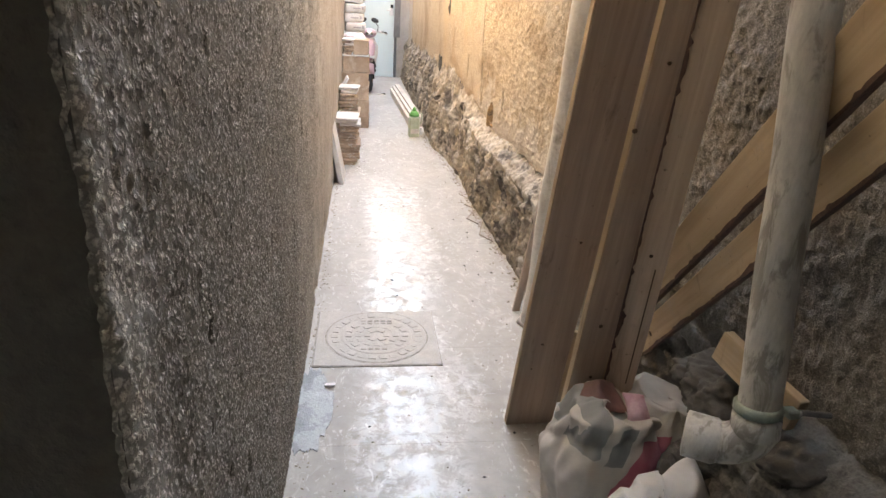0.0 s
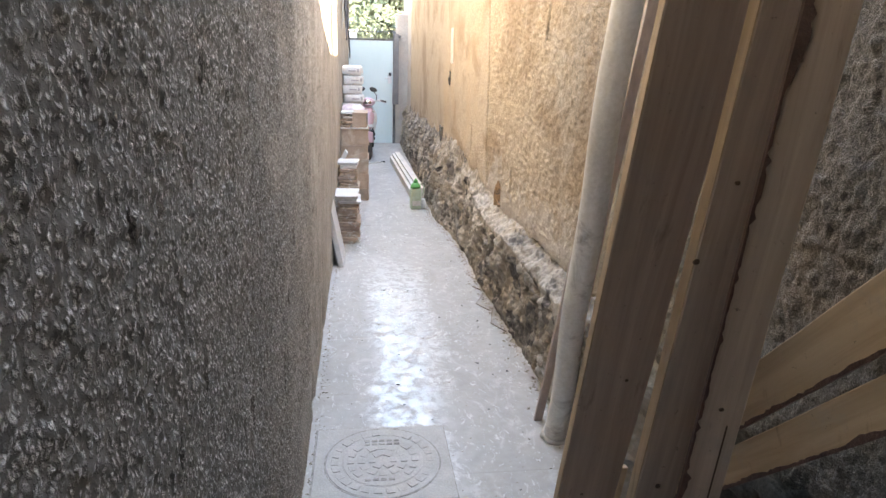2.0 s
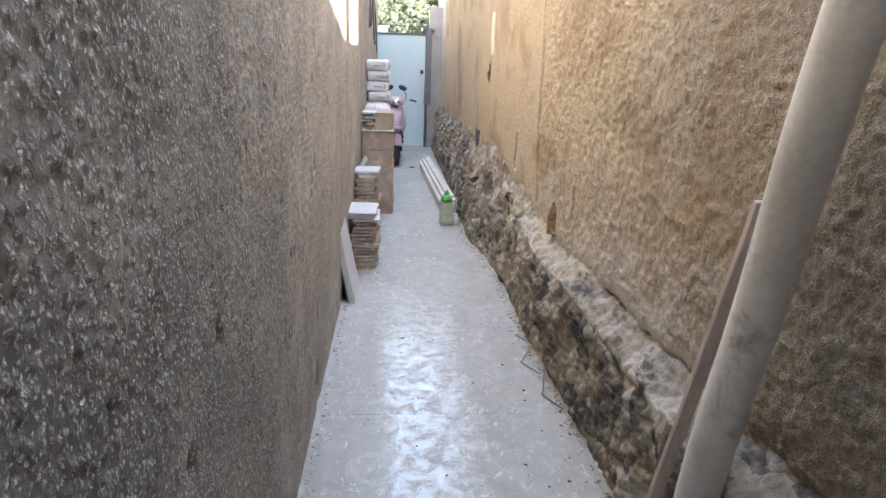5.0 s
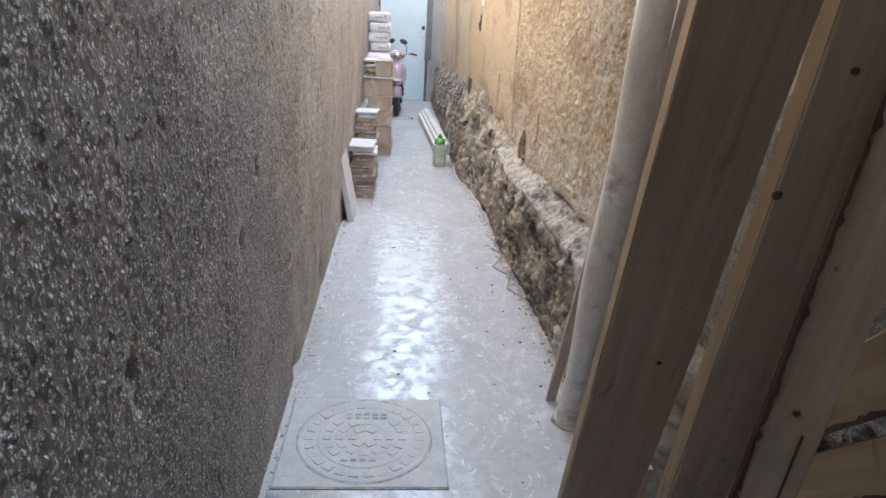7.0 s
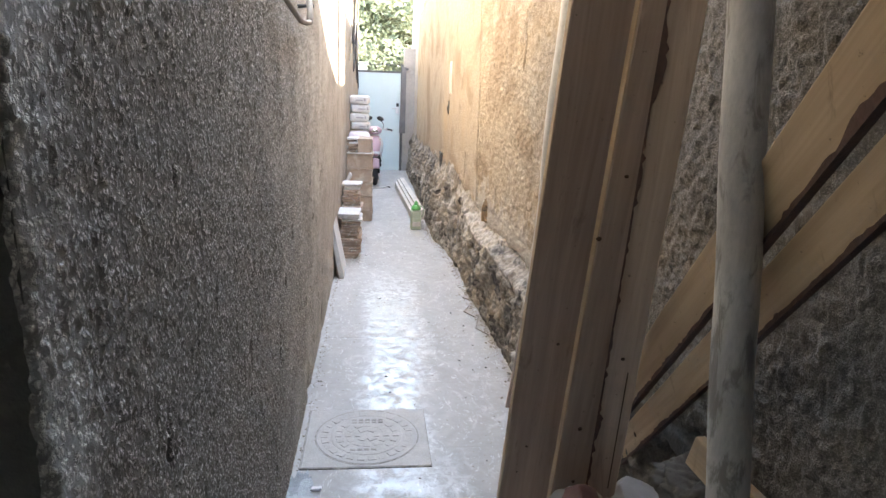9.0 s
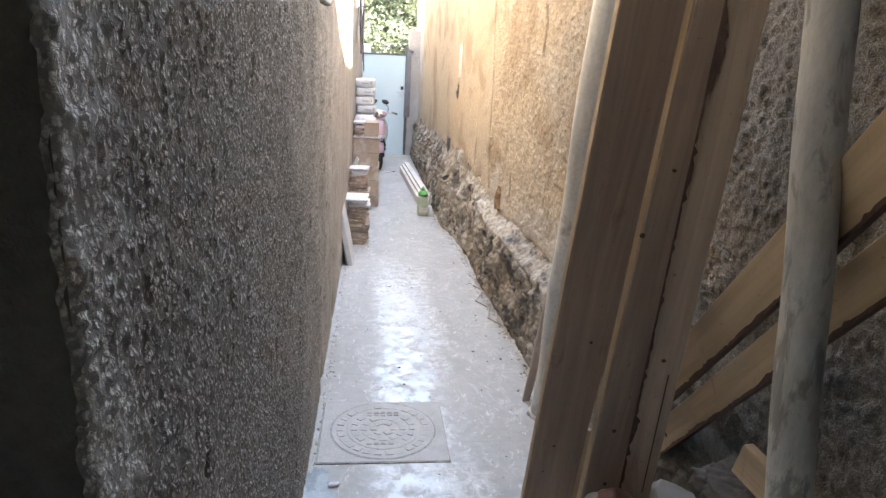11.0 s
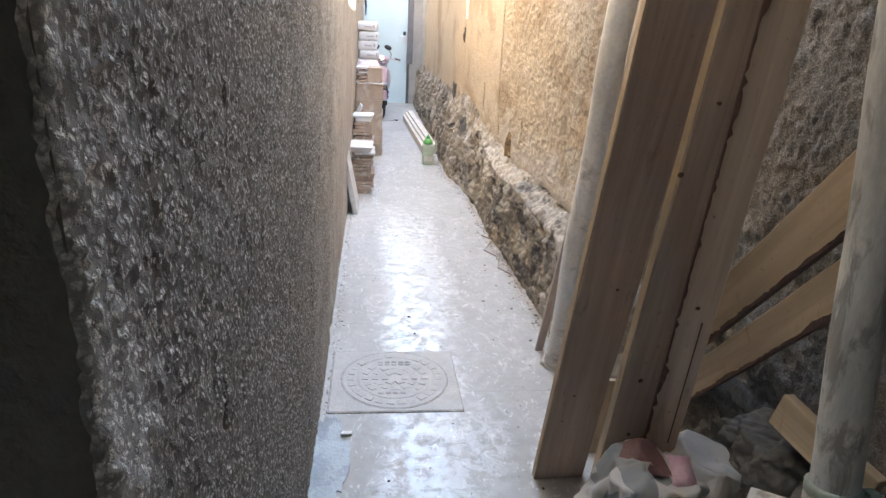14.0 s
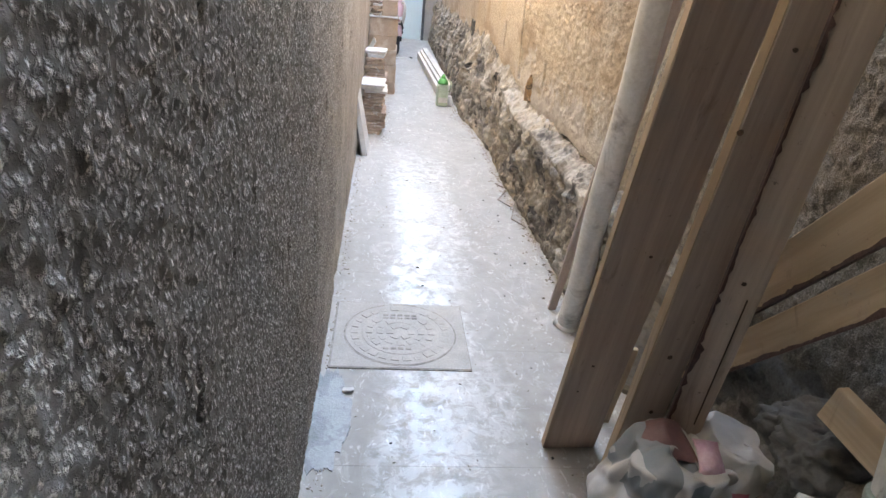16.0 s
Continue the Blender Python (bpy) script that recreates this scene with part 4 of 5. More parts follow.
def make_block():
    a, b = Vector((1.176, 1.724, 0.70)), Vector((1.232, 1.46, 0.652))
    up = (b - a).normalized()
    side = Vector((0.06, 0.10, 0.98))
    side = (side - up * side.dot(up)).normalized()
    m = Matrix((side, up.cross(side), up)).transposed().to_4x4()
    m.translation = a
    plank("plank_offcut", m, 0.085, 0.03, (b - a).length - 0.02, M_WOOD_PALE, "short pine plank offcut lying on the ledge behind the pipe", (), cat="offcut")


make_block()


def lump(name, x, y, z, sx, sy, sz, seed, mat, label, group=""):
    t = thing(name, pose(x, y, z, 0, 0, seed * 37), label, "rubble", group)
    bm = bmesh.new()
    bmesh.ops.create_icosphere(bm, subdivisions=5, radius=1.0)
    for v in bm.verts:
        p = v.co * 1.6 + Vector((seed * 2.3, seed, 0))
        v.co *= 1 + 0.35 * noise.noise(p) + 0.2 * noise.noise(p * 2.7) + 0.12 * abs(noise.noise(p * 4)) + 0.03 * noise.noise(p * 11)
        v.co = Vector((v.co.x * sx, v.co.y * sy, max(v.co.z, -0.6) * sz))
    part("lump", bm, mat, t, smooth=True)


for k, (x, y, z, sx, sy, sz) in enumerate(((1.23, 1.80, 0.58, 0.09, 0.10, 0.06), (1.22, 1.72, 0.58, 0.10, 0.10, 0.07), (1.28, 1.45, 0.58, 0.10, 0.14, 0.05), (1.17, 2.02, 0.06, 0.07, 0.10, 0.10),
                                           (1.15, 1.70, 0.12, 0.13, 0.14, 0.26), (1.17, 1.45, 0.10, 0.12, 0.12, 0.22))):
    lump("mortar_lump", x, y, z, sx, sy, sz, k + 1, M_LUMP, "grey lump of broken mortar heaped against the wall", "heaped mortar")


def make_wire(pts):
    t = thing("bent_wire", pose(*pts[0]), "rusty bent tie wire lying at the plinth foot", "wire", "bent wires")
    o = Vector(pts[0])
    fine = []
    for a, b in zip(pts, pts[1:]):
        fine += [Vector(a).lerp(Vector(b), k / 5) - o for k in range(5)]
    fine.append(Vector(pts[-1]) - o)
    part("strand", tube([p + Vector((0.004 * noise.noise(p * 30), 0.004 * noise.noise(p * 30 + Vector((5, 0, 0))), 0)) for p in fine], 0.004, 8), M_BRACKET, t, smooth=True)


make_wire([(1.071, 5.207, 0.006), (1.122, 5.121, 0.006)])
make_wire([(1.150, 5.079, 0.02), (1.036, 4.854, 0.006), (1.105, 4.729, 0.006)])
make_wire([(1.140, 4.765, 0.03), (1.074, 4.501, 0.006), (1.146, 4.369, 0.006)])


def make_brick():
    t = thing("exposed_brick", pose(1.206, 5.04, 0.67), "orange broken brick showing through the fallen plaster", "brick")
    bm = box(-0.03, 0.03, -0.045, 0.045, 0.0, 0.18, 0.01, 2)
    bmesh.ops.subdivide_edges(bm, edges=[e for e in bm.edges if e.calc_length() > 0.04], cuts=4)
    for v in bm.verts:
        v.co.y *= 1.0 - 0.93 * max(0.0, v.co.z / 0.18) ** 0.7
    part("fragment", wobble(bm, 0.03, 0.022, 2), M_BRICK, t)


make_brick()


def scar(y0, y1, z0, z1, mat, label, seed):
    x = float(np.interp((y0 + y1) / 2, WALL_Y, WALL_X))
    t = thing("plaster_mark", pose(x, (y0 + y1) / 2, z0), label, "mortar")
    bm = box(-0.022, 0.03, -(y1 - y0) / 2, (y1 - y0) / 2, 0, z1 - z0, 0.006)
    bmesh.ops.subdivide_edges(bm, edges=[e for e in bm.edges if e.calc_length() > 0.05], cuts=6)
    part("mortar", wobble(bm, 0.05, 0.014, seed), mat, t)


scar(7.28, 7.36, 1.62, 1.95, M_CREAM, "pale filled chase in the ochre plaster", 1)
# dark strips are raised; they put the shade of narrow recesses into colour
scar(7.45, 7.48, 1.40, 1.54, M_LUMP, "raised dark strip standing for the shade in a chip", 3)
scar(8.02, 8.07, 0.72, 0.93, M_LUMP, "raised dark strip standing for the shade in a slot", 4)
scar(8.16, 8.20, 0.72, 0.93, M_LUMP, "raised dark strip standing for the shade in a slot", 5)


# ---- sacks ----
def sack_mesh(sx, sy, h, seed, top=0.5, folds=0.03, square=3.0, rings=64, sides=120, lean=(0, 0)):
    """A soft sack: bulging sides, folds, and a top that falls in."""
    bm = bmesh.new()
    grid = []
    for i in range(rings):
        f = i / (rings - 1)
        z = h * min(1.0, f / 0.8)
        r = (0.90 + 0.16 * math.sin(min(f / 0.8, 1) * 2.6)) if f < 0.8 else (0.90 + 0.16 * math.sin(2.6)) * (1 - (f - 0.8) / 0.2) ** 0.8
        r *= 1 - (1 - top) * max(0, f - 0.45) / 0.35 if f < 0.8 else top
        ring = []
        for k in range(sides):
            a = 2 * math.pi * k / sides
            c, s = math.cos(a), math.sin(a)
            q = (abs(c) ** square + abs(s) ** square) ** (-1 / square)
            p = Vector((c * q * r * sx, s * q * r * sy, z))
            n3 = Vector((p.x * 9 + seed, p.y * 9, z * 5))
            crease = abs(noise.noise(n3)) + 0.5 * abs(noise.noise(n3 * 2.3))
            fold = folds * (0.5 + 1.2 * f)
            crumple = [u + 0.55 * w for u, w in zip(noise.voronoi(n3 * 0.9)[0], noise.voronoi(n3 * 2.1)[0])]
            near = noise.voronoi(n3 * 0.62 + Vector((3, 1, 2)))[0]
            p -= Vector((c, s, 0)) * (0.6 * fold * math.exp(-(near[1] - near[0]) / 0.16))
            p += Vector((c, s, 0)) * ((0.25 - crease) * fold * 0.7 + (crumple[0] - 0.5) * fold * 0.8)
            p.z += (noise.noise(n3 * 0.7 + Vector((5, 5, 5))) * 0.09 + 0.05 * noise.noise(n3 * 1.9)) * max(0, f - 0.35) * (h / 0.5)
            p.x += lean[0] * f
            p.y += lean[1] * f
            ring.append(bm.verts.new(p))
        grid.append(ring)
    for a, b in zip(grid, grid[1:]):
        for k in range(sides):
            bm.faces.new((a[k], a[(k + 1) % sides], b[(k + 1) % sides], b[k]))
    bm.faces.new(grid[0][::-1])
    bm.faces.new(grid[-1])
    return bm


def flap(pts, seed, puff=0.03, n=14):
    """A loose fold of cloth between four corners, with thickness."""
    bm = bmesh.new()
    a, b, c, d = (Vector(p) for p in pts)
    nrm = (b - a).cross(d - a).normalized()
    layers = []
    for side in (0, 1):
        g = []
        for i in range(n):
            row = []
            for j in range(n):
                u, v = i / (n - 1), j / (n - 1)
                p = (a * (1 - u) + b * u) * (1 - v) + (d * (1 - u) + c * u) * v
                q = p * 11 + Vector((seed, seed * 2, 0))
                p = p + nrm * (puff * math.sin(math.pi * u) * math.sin(math.pi * v) + 0.035 * (0.3 - abs(noise.noise(q))) - 0.004 * side)
                p += Vector((noise.noise(q * 0.8), noise.noise(q * 0.8 + Vector((4, 0, 0))), 0)) * 0.02
                row.append(bm.verts.new(p))
            g.append(row)
        layers.append(g)
    for s, g in enumerate(layers):
        for i in range(n - 1):
            for j in range(n - 1):
                q = (g[i][j], g[i + 1][j], g[i + 1][j + 1], g[i][j + 1])
                bm.faces.new(q if s == 0 else q[::-1])
    for i in range(n - 1):
        for x, y, p, q in ((i, 0, i + 1, 0), (i, n - 1, i + 1, n - 1), (0, i, 0, i + 1), (n - 1, i, n - 1, i + 1)):
            bm.faces.new((layers[0][x][y], layers[0][p][q], layers[1][p][q], layers[1][x][y]))
    bmesh.ops.recalc_face_normals(bm, faces=bm.faces)
    return bm


s = thing("printed_sack", pose(1.0, 1.93, 0, 0, 0, 4), "crumpled white woven sack with faded grey and red print", "sack")
part("body", sack_mesh(0.172, 0.15, 0.42, 3.0, top=0.78, folds=0.034, lean=(0.0, -0.03)), M_SACK, s, smooth=True)
part("rolled_lining", flap([(-0.12, -0.05, 0.40), (0.03, -0.06, 0.43), (0.06, 0.10, 0.42), (-0.09, 0.10, 0.42)], 2.0, 0.05), M_SACK_IN, s, "dull red rolled-back lining", smooth=True)
part("pink_fold", flap([(0.0, -0.10, 0.41), (0.07, -0.11, 0.41), (0.09, -0.03, 0.45), (0.02, -0.02, 0.46)], 5.0, 0.03), M_SACK_PINK, s, "pink printed fold", smooth=True)
lobe = sack_mesh(0.105, 0.13, 0.20, 5.0, top=0.72, folds=0.026, lean=(0.02, 0.02))
bmesh.ops.transform(lobe, matrix=pose(0.115, 0.0, 0.24, 0, 14, -18), verts=lobe.verts)
part("slumped_side", lobe, M_SACK, s, "folded-over grey-white side of the sack", smooth=True)
s = thing("white_sack", pose(1.03, 1.60, 0, 0, 0, 20), "slumped plain white sack below the drain elbow", "sack")
part("body", sack_mesh(0.17, 0.12, 0.33, 8.0, top=0.62, folds=0.035, lean=(0.02, 0.03)), M_WHITESACK, s, smooth=True)
part("loose_neck", flap([(0.0, -0.06, 0.30), (0.12, -0.06, 0.33), (0.14, 0.04, 0.42), (0.03, 0.05, 0.38)], 9.0, 0.03), M_WHITESACK, s, smooth=True)


# ---- manhole cover and wet patch ----
def make_cover():
    cx, cy = 0.325, 3.077
    t = thing("manhole_cover", pose(cx, cy, 0), "square dusty manhole cover with a round patterned lid", "manhole cover")
    part("surround", wobble(box(-0.285, 0.285, -0.257, 0.257, -0.003, 0.007, 0.003, 2), 0.1, 0.001), M_COVER, t)
    part("frame_gap", wobble(box(-0.291, 0.290, -0.264, 0.263, -0.003, 0.0035, 0.001), 0.05, 0.003), M_GROOVE, t, "dirt-filled joint round the frame")
    part("gap", lathe([(0.246, 0.006), (0.246, 0.0078)], 48), M_GROOVE, t, "dark gap round the lid")
    part("lid", lathe([(0.239, 0.006), (0.239, 0.0085), (0.236, 0.0095)], 48), M_COVER, t)
    bm = lathe([(0.172, 0.009), (0.172, 0.0102)], 48)
    part("inner_groove", bm, M_COVER, t)
    part("inner_disc", lathe([(0.168, 0.009), (0.168, 0.0108), (0.166, 0.0115)], 48), M_COVER, t)
    rnd = random.Random(3)
    for rad, n, w, d in ((0.20, 26, 0.034, 0.030), (0.135, 18, 0.034, 0.028), (0.09, 12, 0.034, 0.028), (0.045, 6, 0.034, 0.028)):
        z = 0.0092 if rad > 0.17 else 0.0112
        for k in range(n):
            a = 2 * math.pi * k / n
            if rad == 0.135 and abs(math.sin(a)) > 0.8:
                continue
            bm = box(-d / 2, d / 2, -w / 2, w / 2, 0, 0.0028 + rnd.uniform(-0.0018, 0.0012), 0.0006)
            bmesh.ops.transform(bm, matrix=pose(rad * math.cos(a), rad * math.sin(a), z, 0, 0, math.degrees(a)), verts=bm.verts)
            part("block", bm, M_COVER, t)
    for dy in (0.118, 0.142, -0.128, 0.236):
        for k in range(5 if dy > 0 else 4):
            part("letter_bar", box(-0.075 + 0.032 * k, -0.052 + 0.032 * k, dy - 0.008, dy + 0.006, 0.0065 if dy > 0.2 else 0.0112, 0.009 if dy > 0.2 else 0.0134, 0.0008), M_GROOVE, t, "worn raised mark")


make_cover()
t = thing("wet_cement_patch", pose(0, 2.52, 0), "bare bluish cement patch where the tile edge is broken away", "patch")
bm = bmesh.new()
ring = []
for i in range(90):
    a = 2 * math.pi * i / 90
    r = 1 + 0.26 * noise.noise(Vector((math.cos(a) * 1.7, math.sin(a) * 1.7, 4))) + 0.2 * noise.noise(Vector((math.cos(a) * 5, math.sin(a) * 5, 1))) + 0.1 * noise.noise(Vector((math.cos(a) * 13, math.sin(a) * 13, 2)))
    ring.append((0.045 + 0.085 * math.cos(a) * r, 0.29 * math.sin(a) * r))
top, low = ([bm.verts.new((x, y, z)) for x, y in ring] for z in (0.0045, -0.002))
bm.faces.new(top), bm.faces.new(low[::-1])
for i in range(90):
    bm.faces.new((top[i - 1], low[i - 1], low[i], top[i]))
bmesh.ops.recalc_face_normals(bm, faces=bm.faces)
part("cement", bm, M_WET, t)
part("white_chip", wobble(box(0.10, 0.145, 0.135, 0.16, 0.0045, 0.014, 0.003), 0.02, 0.004), M_TILE_TOP, t, "white tile chip")


# ---- stacked tiles and cartons ----
def tile_stack(x0, x1, y0, y1, z0, z1, n, seed, label, white_top=True):
    rnd = random.Random(seed)
    t = thing("tile_stack", pose((x0 + x1) / 2, (y0 + y1) / 2, z0), label, "tile stack", "stacks of tiles")
    h = (z1 - z0) / n
    for k in range(n):
        w, d = (x1 - x0) * rnd.uniform(0.80, 1.0), (y1 - y0) * rnd.uniform(0.9, 1.0)
        if k == n - 1:
            w = (x1 - x0) * 1.08
        bm = box(-w / 2, w / 2, -d / 2, d / 2, 0.0, h * rnd.uniform(0.72, 0.92), 0.003)
        bmesh.ops.subdivide_edges(bm, edges=[e for e in bm.edges if e.calc_length() > 0.1], cuts=5)
        for v in bm.verts:
            v.co.x += 0.012 * noise.noise(Vector((v.co.x * 20, v.co.y * 20, k * 3.1 + seed)))
            v.co.y += 0.014 * noise.noise(Vector((v.co.x * 25 + 9, v.co.y * 20, k * 3.1 + seed)))
            v.co.z += 0.0035 * noise.noise(Vector((v.co.x * 14, v.co.y * 14, k * 1.7 + seed)))
        ob = part("tile", bm, M_TILE_TOP if white_top and (k >= n - 1 or (k > n - 4 and rnd.random() < 0.4)) else M_TILE, t)
        ob.location = (rnd.uniform(-0.024, 0.024) + (0.012 if k == n - 1 else 0), rnd.uniform(-0.02, 0.02), h * k)
        ob.rotation_euler = (0, 0, radians(rnd.uniform(-3.5, 3.5)))
    return t


tile_stack(0.015, 0.218, 6.42, 6.80, 0, 0.455, 16, 4, "tall stack of broken-edged terracotta tiles with a white tile on top")
tile_stack(0.010, 0.212, 7.10, 7.45, 0, 0.40, 13, 6, "lower part of a crooked stack of terracotta tiles", False)
tile_stack(0.000, 0.195, 7.15, 7.45, 0.40, 0.64, 7, 9, "pale tiles stacked on the crooked terracotta stack")
t = thing("broken_tile", pose(0.03, 7.46, 0.55, 12, 24, 15), "pale broken tile leaning behind the stacks", "tile")
part("piece", wobble(box(-0.008, 0.008, 0, 0.12, 0, 0.16, 0.002), 0.08, 0.006), M_TILE_TOP, t)


def leaning_slab():
    t = thing("leaning_slab", pose(0.085, 5.72, 0, 0, -11, 0), "pale edged stone slab leaning on the wall, shade behind it as a dark board", "slab")
    part("slab", wobble(box(-0.03, 0.012, 0.0, 0.42, 0, 0.52, 0.004, 2), 0.3, 0.004), M_TILE_TOP, t)
    # this board stands for the shade between slab and wall
    part("shade_board", box(-0.045, -0.031, 0.03, 0.40, 0.01, 0.46, 0.002), M_SLAB, t, "dark board put in for the shade behind the slab")


leaning_slab()


def carton(x0, x1, y0, y1, z0, z1, seed, label, group="stacked cartons"):
    t = thing("carton", pose((x0 + x1) / 2, (y0 + y1) / 2, z0, 0, 0, random.Random(seed).uniform(-1.5, 1.5)), label, "carton", group)
    w, d, h = x1 - x0, y1 - y0, z1 - z0 - 0.004
    bm = box(-w / 2, w / 2, -d / 2, d / 2, 0, h, 0.006, 2)
    bmesh.ops.subdivide_edges(bm, edges=[e for e in bm.edges if e.calc_length() > 0.12], cuts=6)
    wobble(bm, 0.11, 0.012, seed)
    part("body", bm, M_CARTON, t)
    part("top_flap", wobble(box(-w / 2 + 0.004, w / 2 + 0.006, -d / 2 - 0.006, d / 2, h - 0.004, h + 0.003, 0.001), 0.12, 0.006, seed + 2), M_CARTON, t)


cz = [0, 0.147, 0.328, 0.500, 0.663, 0.848]
for k in range(5):
    carton(0.012, 0.328 - 0.006 * (k % 2), 8.30, 8.86, cz[k], cz[k + 1], k + 1, "dented brown tile carton in a stack against the wall")
t = thing("covering_sheet", pose(0.155, 8.58, 0.851), "pale pinkish sheet lying on the carton stack", "sheet")
part("sheet", wobble(box(-0.16, 0.165, -0.30, 0.28, 0, 0.010, 0.002), 0.15, 0.006), M_TILE_TOP, t)
tile_stack(0.005, 0.135, 8.33, 8.62, 0.864, 1.045, 7, 12, "short stack of tiles on top of the cartons")
carton(0.142, 0.318, 8.36, 8.78, 0.864, 1.035, 21, "small brown carton on top of the carton stack")
for k in range(5):
    carton(0.012, 0.27, 9.42, 10.1, 0.19 * k, 0.19 * (k + 1), 31 + k, "brown carton under the cement bags", "cartons under the bags")
t = thing("plastic_bag", pose(0.14, 9.1, 0.0), "pinkish white plastic bag slumped on cartons", "bag")
part("bag", sack_mesh(0.14, 0.16, 0.12, 6.0, top=0.8, folds=0.02), M_PINKBAG, t, smooth=True)
t.location.z = 0.95
for k in range(5):
    carton(0.012, 0.27, 8.92, 9.38, 0.19 * k, 0.19 * (k + 1), 51 + k, "brown carton behind the front stack", "cartons behind")


def cement_bag(z, k):
    t = thing("cement_bag", pose(0.125 + 0.012 * (k % 2), 9.75, z, 0, 0, (-2, 3, -1, 2, -3)[k % 5]), "full pale paper cement bag lying in a pile", "cement bag", "pile of cement bags")
    bm = box(-0.135, 0.135, -0.30, 0.30, 0, 0.118, 0.03, 3)
    bmesh.ops.subdivide_edges(bm, edges=[e for e in bm.edges if e.calc_length() > 0.06], cuts=4)
    for v in bm.verts:
        v.co.z += 0.012 * math.cos(v.co.x * 9) * math.cos(v.co.y * 4.5) - 0.006
    wobble(bm, 0.09, 0.012, k * 3 + 1)
    part("paper", bm, M_PAPER, t, smooth=True)
    part("print_bar", box(-0.03, 0.07, -0.309, -0.300, 0.045, 0.062, 0.001), M_PRINT, t, "faded printed bar")
    part("print_block", box(0.085, 0.11, -0.307, -0.299, 0.04, 0.08, 0.001), M_PRINT, t, "faded printed block")


for k in range(5):
    cement_bag(0.955 + 0.119 * k, k)


# ---- scooter ----
def make_scooter():
    t = thing("scooter", pose(0.36, 11.55, 0, 0, 0, 4), "pink and white motor scooter standing on its stand", "scooter")

    def wheel(y):
        w = part("wheel", bmesh_torus(0.17, 0.05, y, 0.22), M_TYRE, t, "black tyre", smooth=True)
        part("rim", tube([(-0.03, y, 0.22), (0.03, y, 0.22)], 0.125, 24), M_CHROME, w, "dull metal rim")
        part("hub", tube([(-0.055, y, 0.22), (0.055, y, 0.22)], 0.03, 12), M_BLACK, w)

    def bmesh_torus(R, r, y, z):
        bm = bmesh.new()
        loop = [[bm.verts.new((1.0 * r * math.sin(b), y + (R + r * math.cos(b)) * math.cos(a), z + (R + r * math.cos(b)) * math.sin(a))) for b in [2 * math.pi * j / 12 for j in range(12)]]
                for a in [2 * math.pi * i / 32 for i in range(32)]]
        for i in range(32):
            for j in range(12):
                bm.faces.new((loop[i][j], loop[(i + 1) % 32][j], loop[(i + 1) % 32][(j + 1) % 12], loop[i][(j + 1) % 12]))
        bmesh.ops.recalc_face_normals(bm, faces=bm.faces)
        return bm

    wheel(0.0)
    wheel(1.22)
    for x in (-0.075, 0.075):
        part("fork_leg", tube([(x, 0.0, 0.22), (x, 0.10, 0.55), (x * 0.6, 0.17, 0.75)], 0.018, 10), M_BLACK, t, smooth=True)
    bm = bmesh.new()
    g = []
    for i in range(15):
        a = radians(20 + 130 * i / 14)
        g.append([bm.verts.new((x, 0.0 + (0.25 - abs(x) * 0.35) * math.cos(a) * -1, 0.24 + (0.25 - abs(x) * 0.35) * math.sin(a))) for x in (-0.075, -0.05, 0, 0.05, 0.075)])
    for a, b in zip(g, g[1:]):
        for k in range(4):
            bm.faces.new((a[k], a[k + 1], b[k + 1], b[k]))
    bmesh.ops.solidify(bm, geom=bm.faces[:], thickness=0.006)
    part("front_mudguard", bm, M_PINK, t, "pink front mudguard", smooth=True)

    def shell(rows, mat, name, label, n=14):
        bm = bmesh.new()
        g = []
        for z, half, y_mid, y_edge in rows:
            g.append([bm.verts.new((half * s, y_mid + (y_edge - y_mid) * s * s, z)) for s in [2 * k / n - 1 for k in range(n + 1)]])
        for a, b in zip(g, g[1:]):
            for k in range(n):
                bm.faces.new((a[k], a[k + 1], b[k + 1], b[k]))
        bmesh.ops.recalc_face_normals(bm, faces=bm.faces)
        bmesh.ops.solidify(bm, geom=bm.faces[:], thickness=0.012)
        return part(name, bm, mat, t, label, smooth=True)

    shell([(0.36, 0.06, 0.10, 0.26), (0.46, 0.13, 0.02, 0.26), (0.60, 0.17, 0.00, 0.26), (0.74, 0.165, 0.06, 0.27), (0.86, 0.11, 0.13, 0.27), (0.90, 0.07, 0.16, 0.25)], M_WHITE, "leg_shield", "white leg shield")
    shell([(0.52, 0.05, -0.03, 0.04), (0.62, 0.095, -0.03, 0.06), (0.74, 0.11, 0.015, 0.09), (0.86, 0.075, 0.09, 0.14)], M_PINK, "front_panel", "pink front panel")
    shell([(0.34, 0.10, 0.03, 0.16), (0.42, 0.13, -0.02, 0.12), (0.50, 0.10, -0.01, 0.10)], M_BLACK, "lower_cowl", "black lower cowl")
    bm = bmesh.new()
    bmesh.ops.create_uvsphere(bm, u_segments=20, v_segments=12, radius=0.5, matrix=pose(0, 0.16, 0.95) @ Matrix.Diagonal((0.26, 0.2, 0.15, 1)))
    head = part("handlebar_cowl", bm, M_PINK, t, "pink handlebar cowl", smooth=True)
    bm = bmesh.new()
    bmesh.ops.create_uvsphere(bm, u_segments=16, v_segments=10, radius=0.5, matrix=pose(0, 0.075, 0.945) @ Matrix.Diagonal((0.13, 0.05, 0.08, 1)))
    part("headlight", bm, M_GLASS, head, "clear headlight", smooth=True)
    part("handlebar", tube([(-0.31, 0.30, 0.95), (-0.2, 0.22, 0.975), (0, 0.2, 0.96), (0.2, 0.22, 0.975), (0.31, 0.30, 0.95)], 0.013, 10), M_CHROME, t, smooth=True)
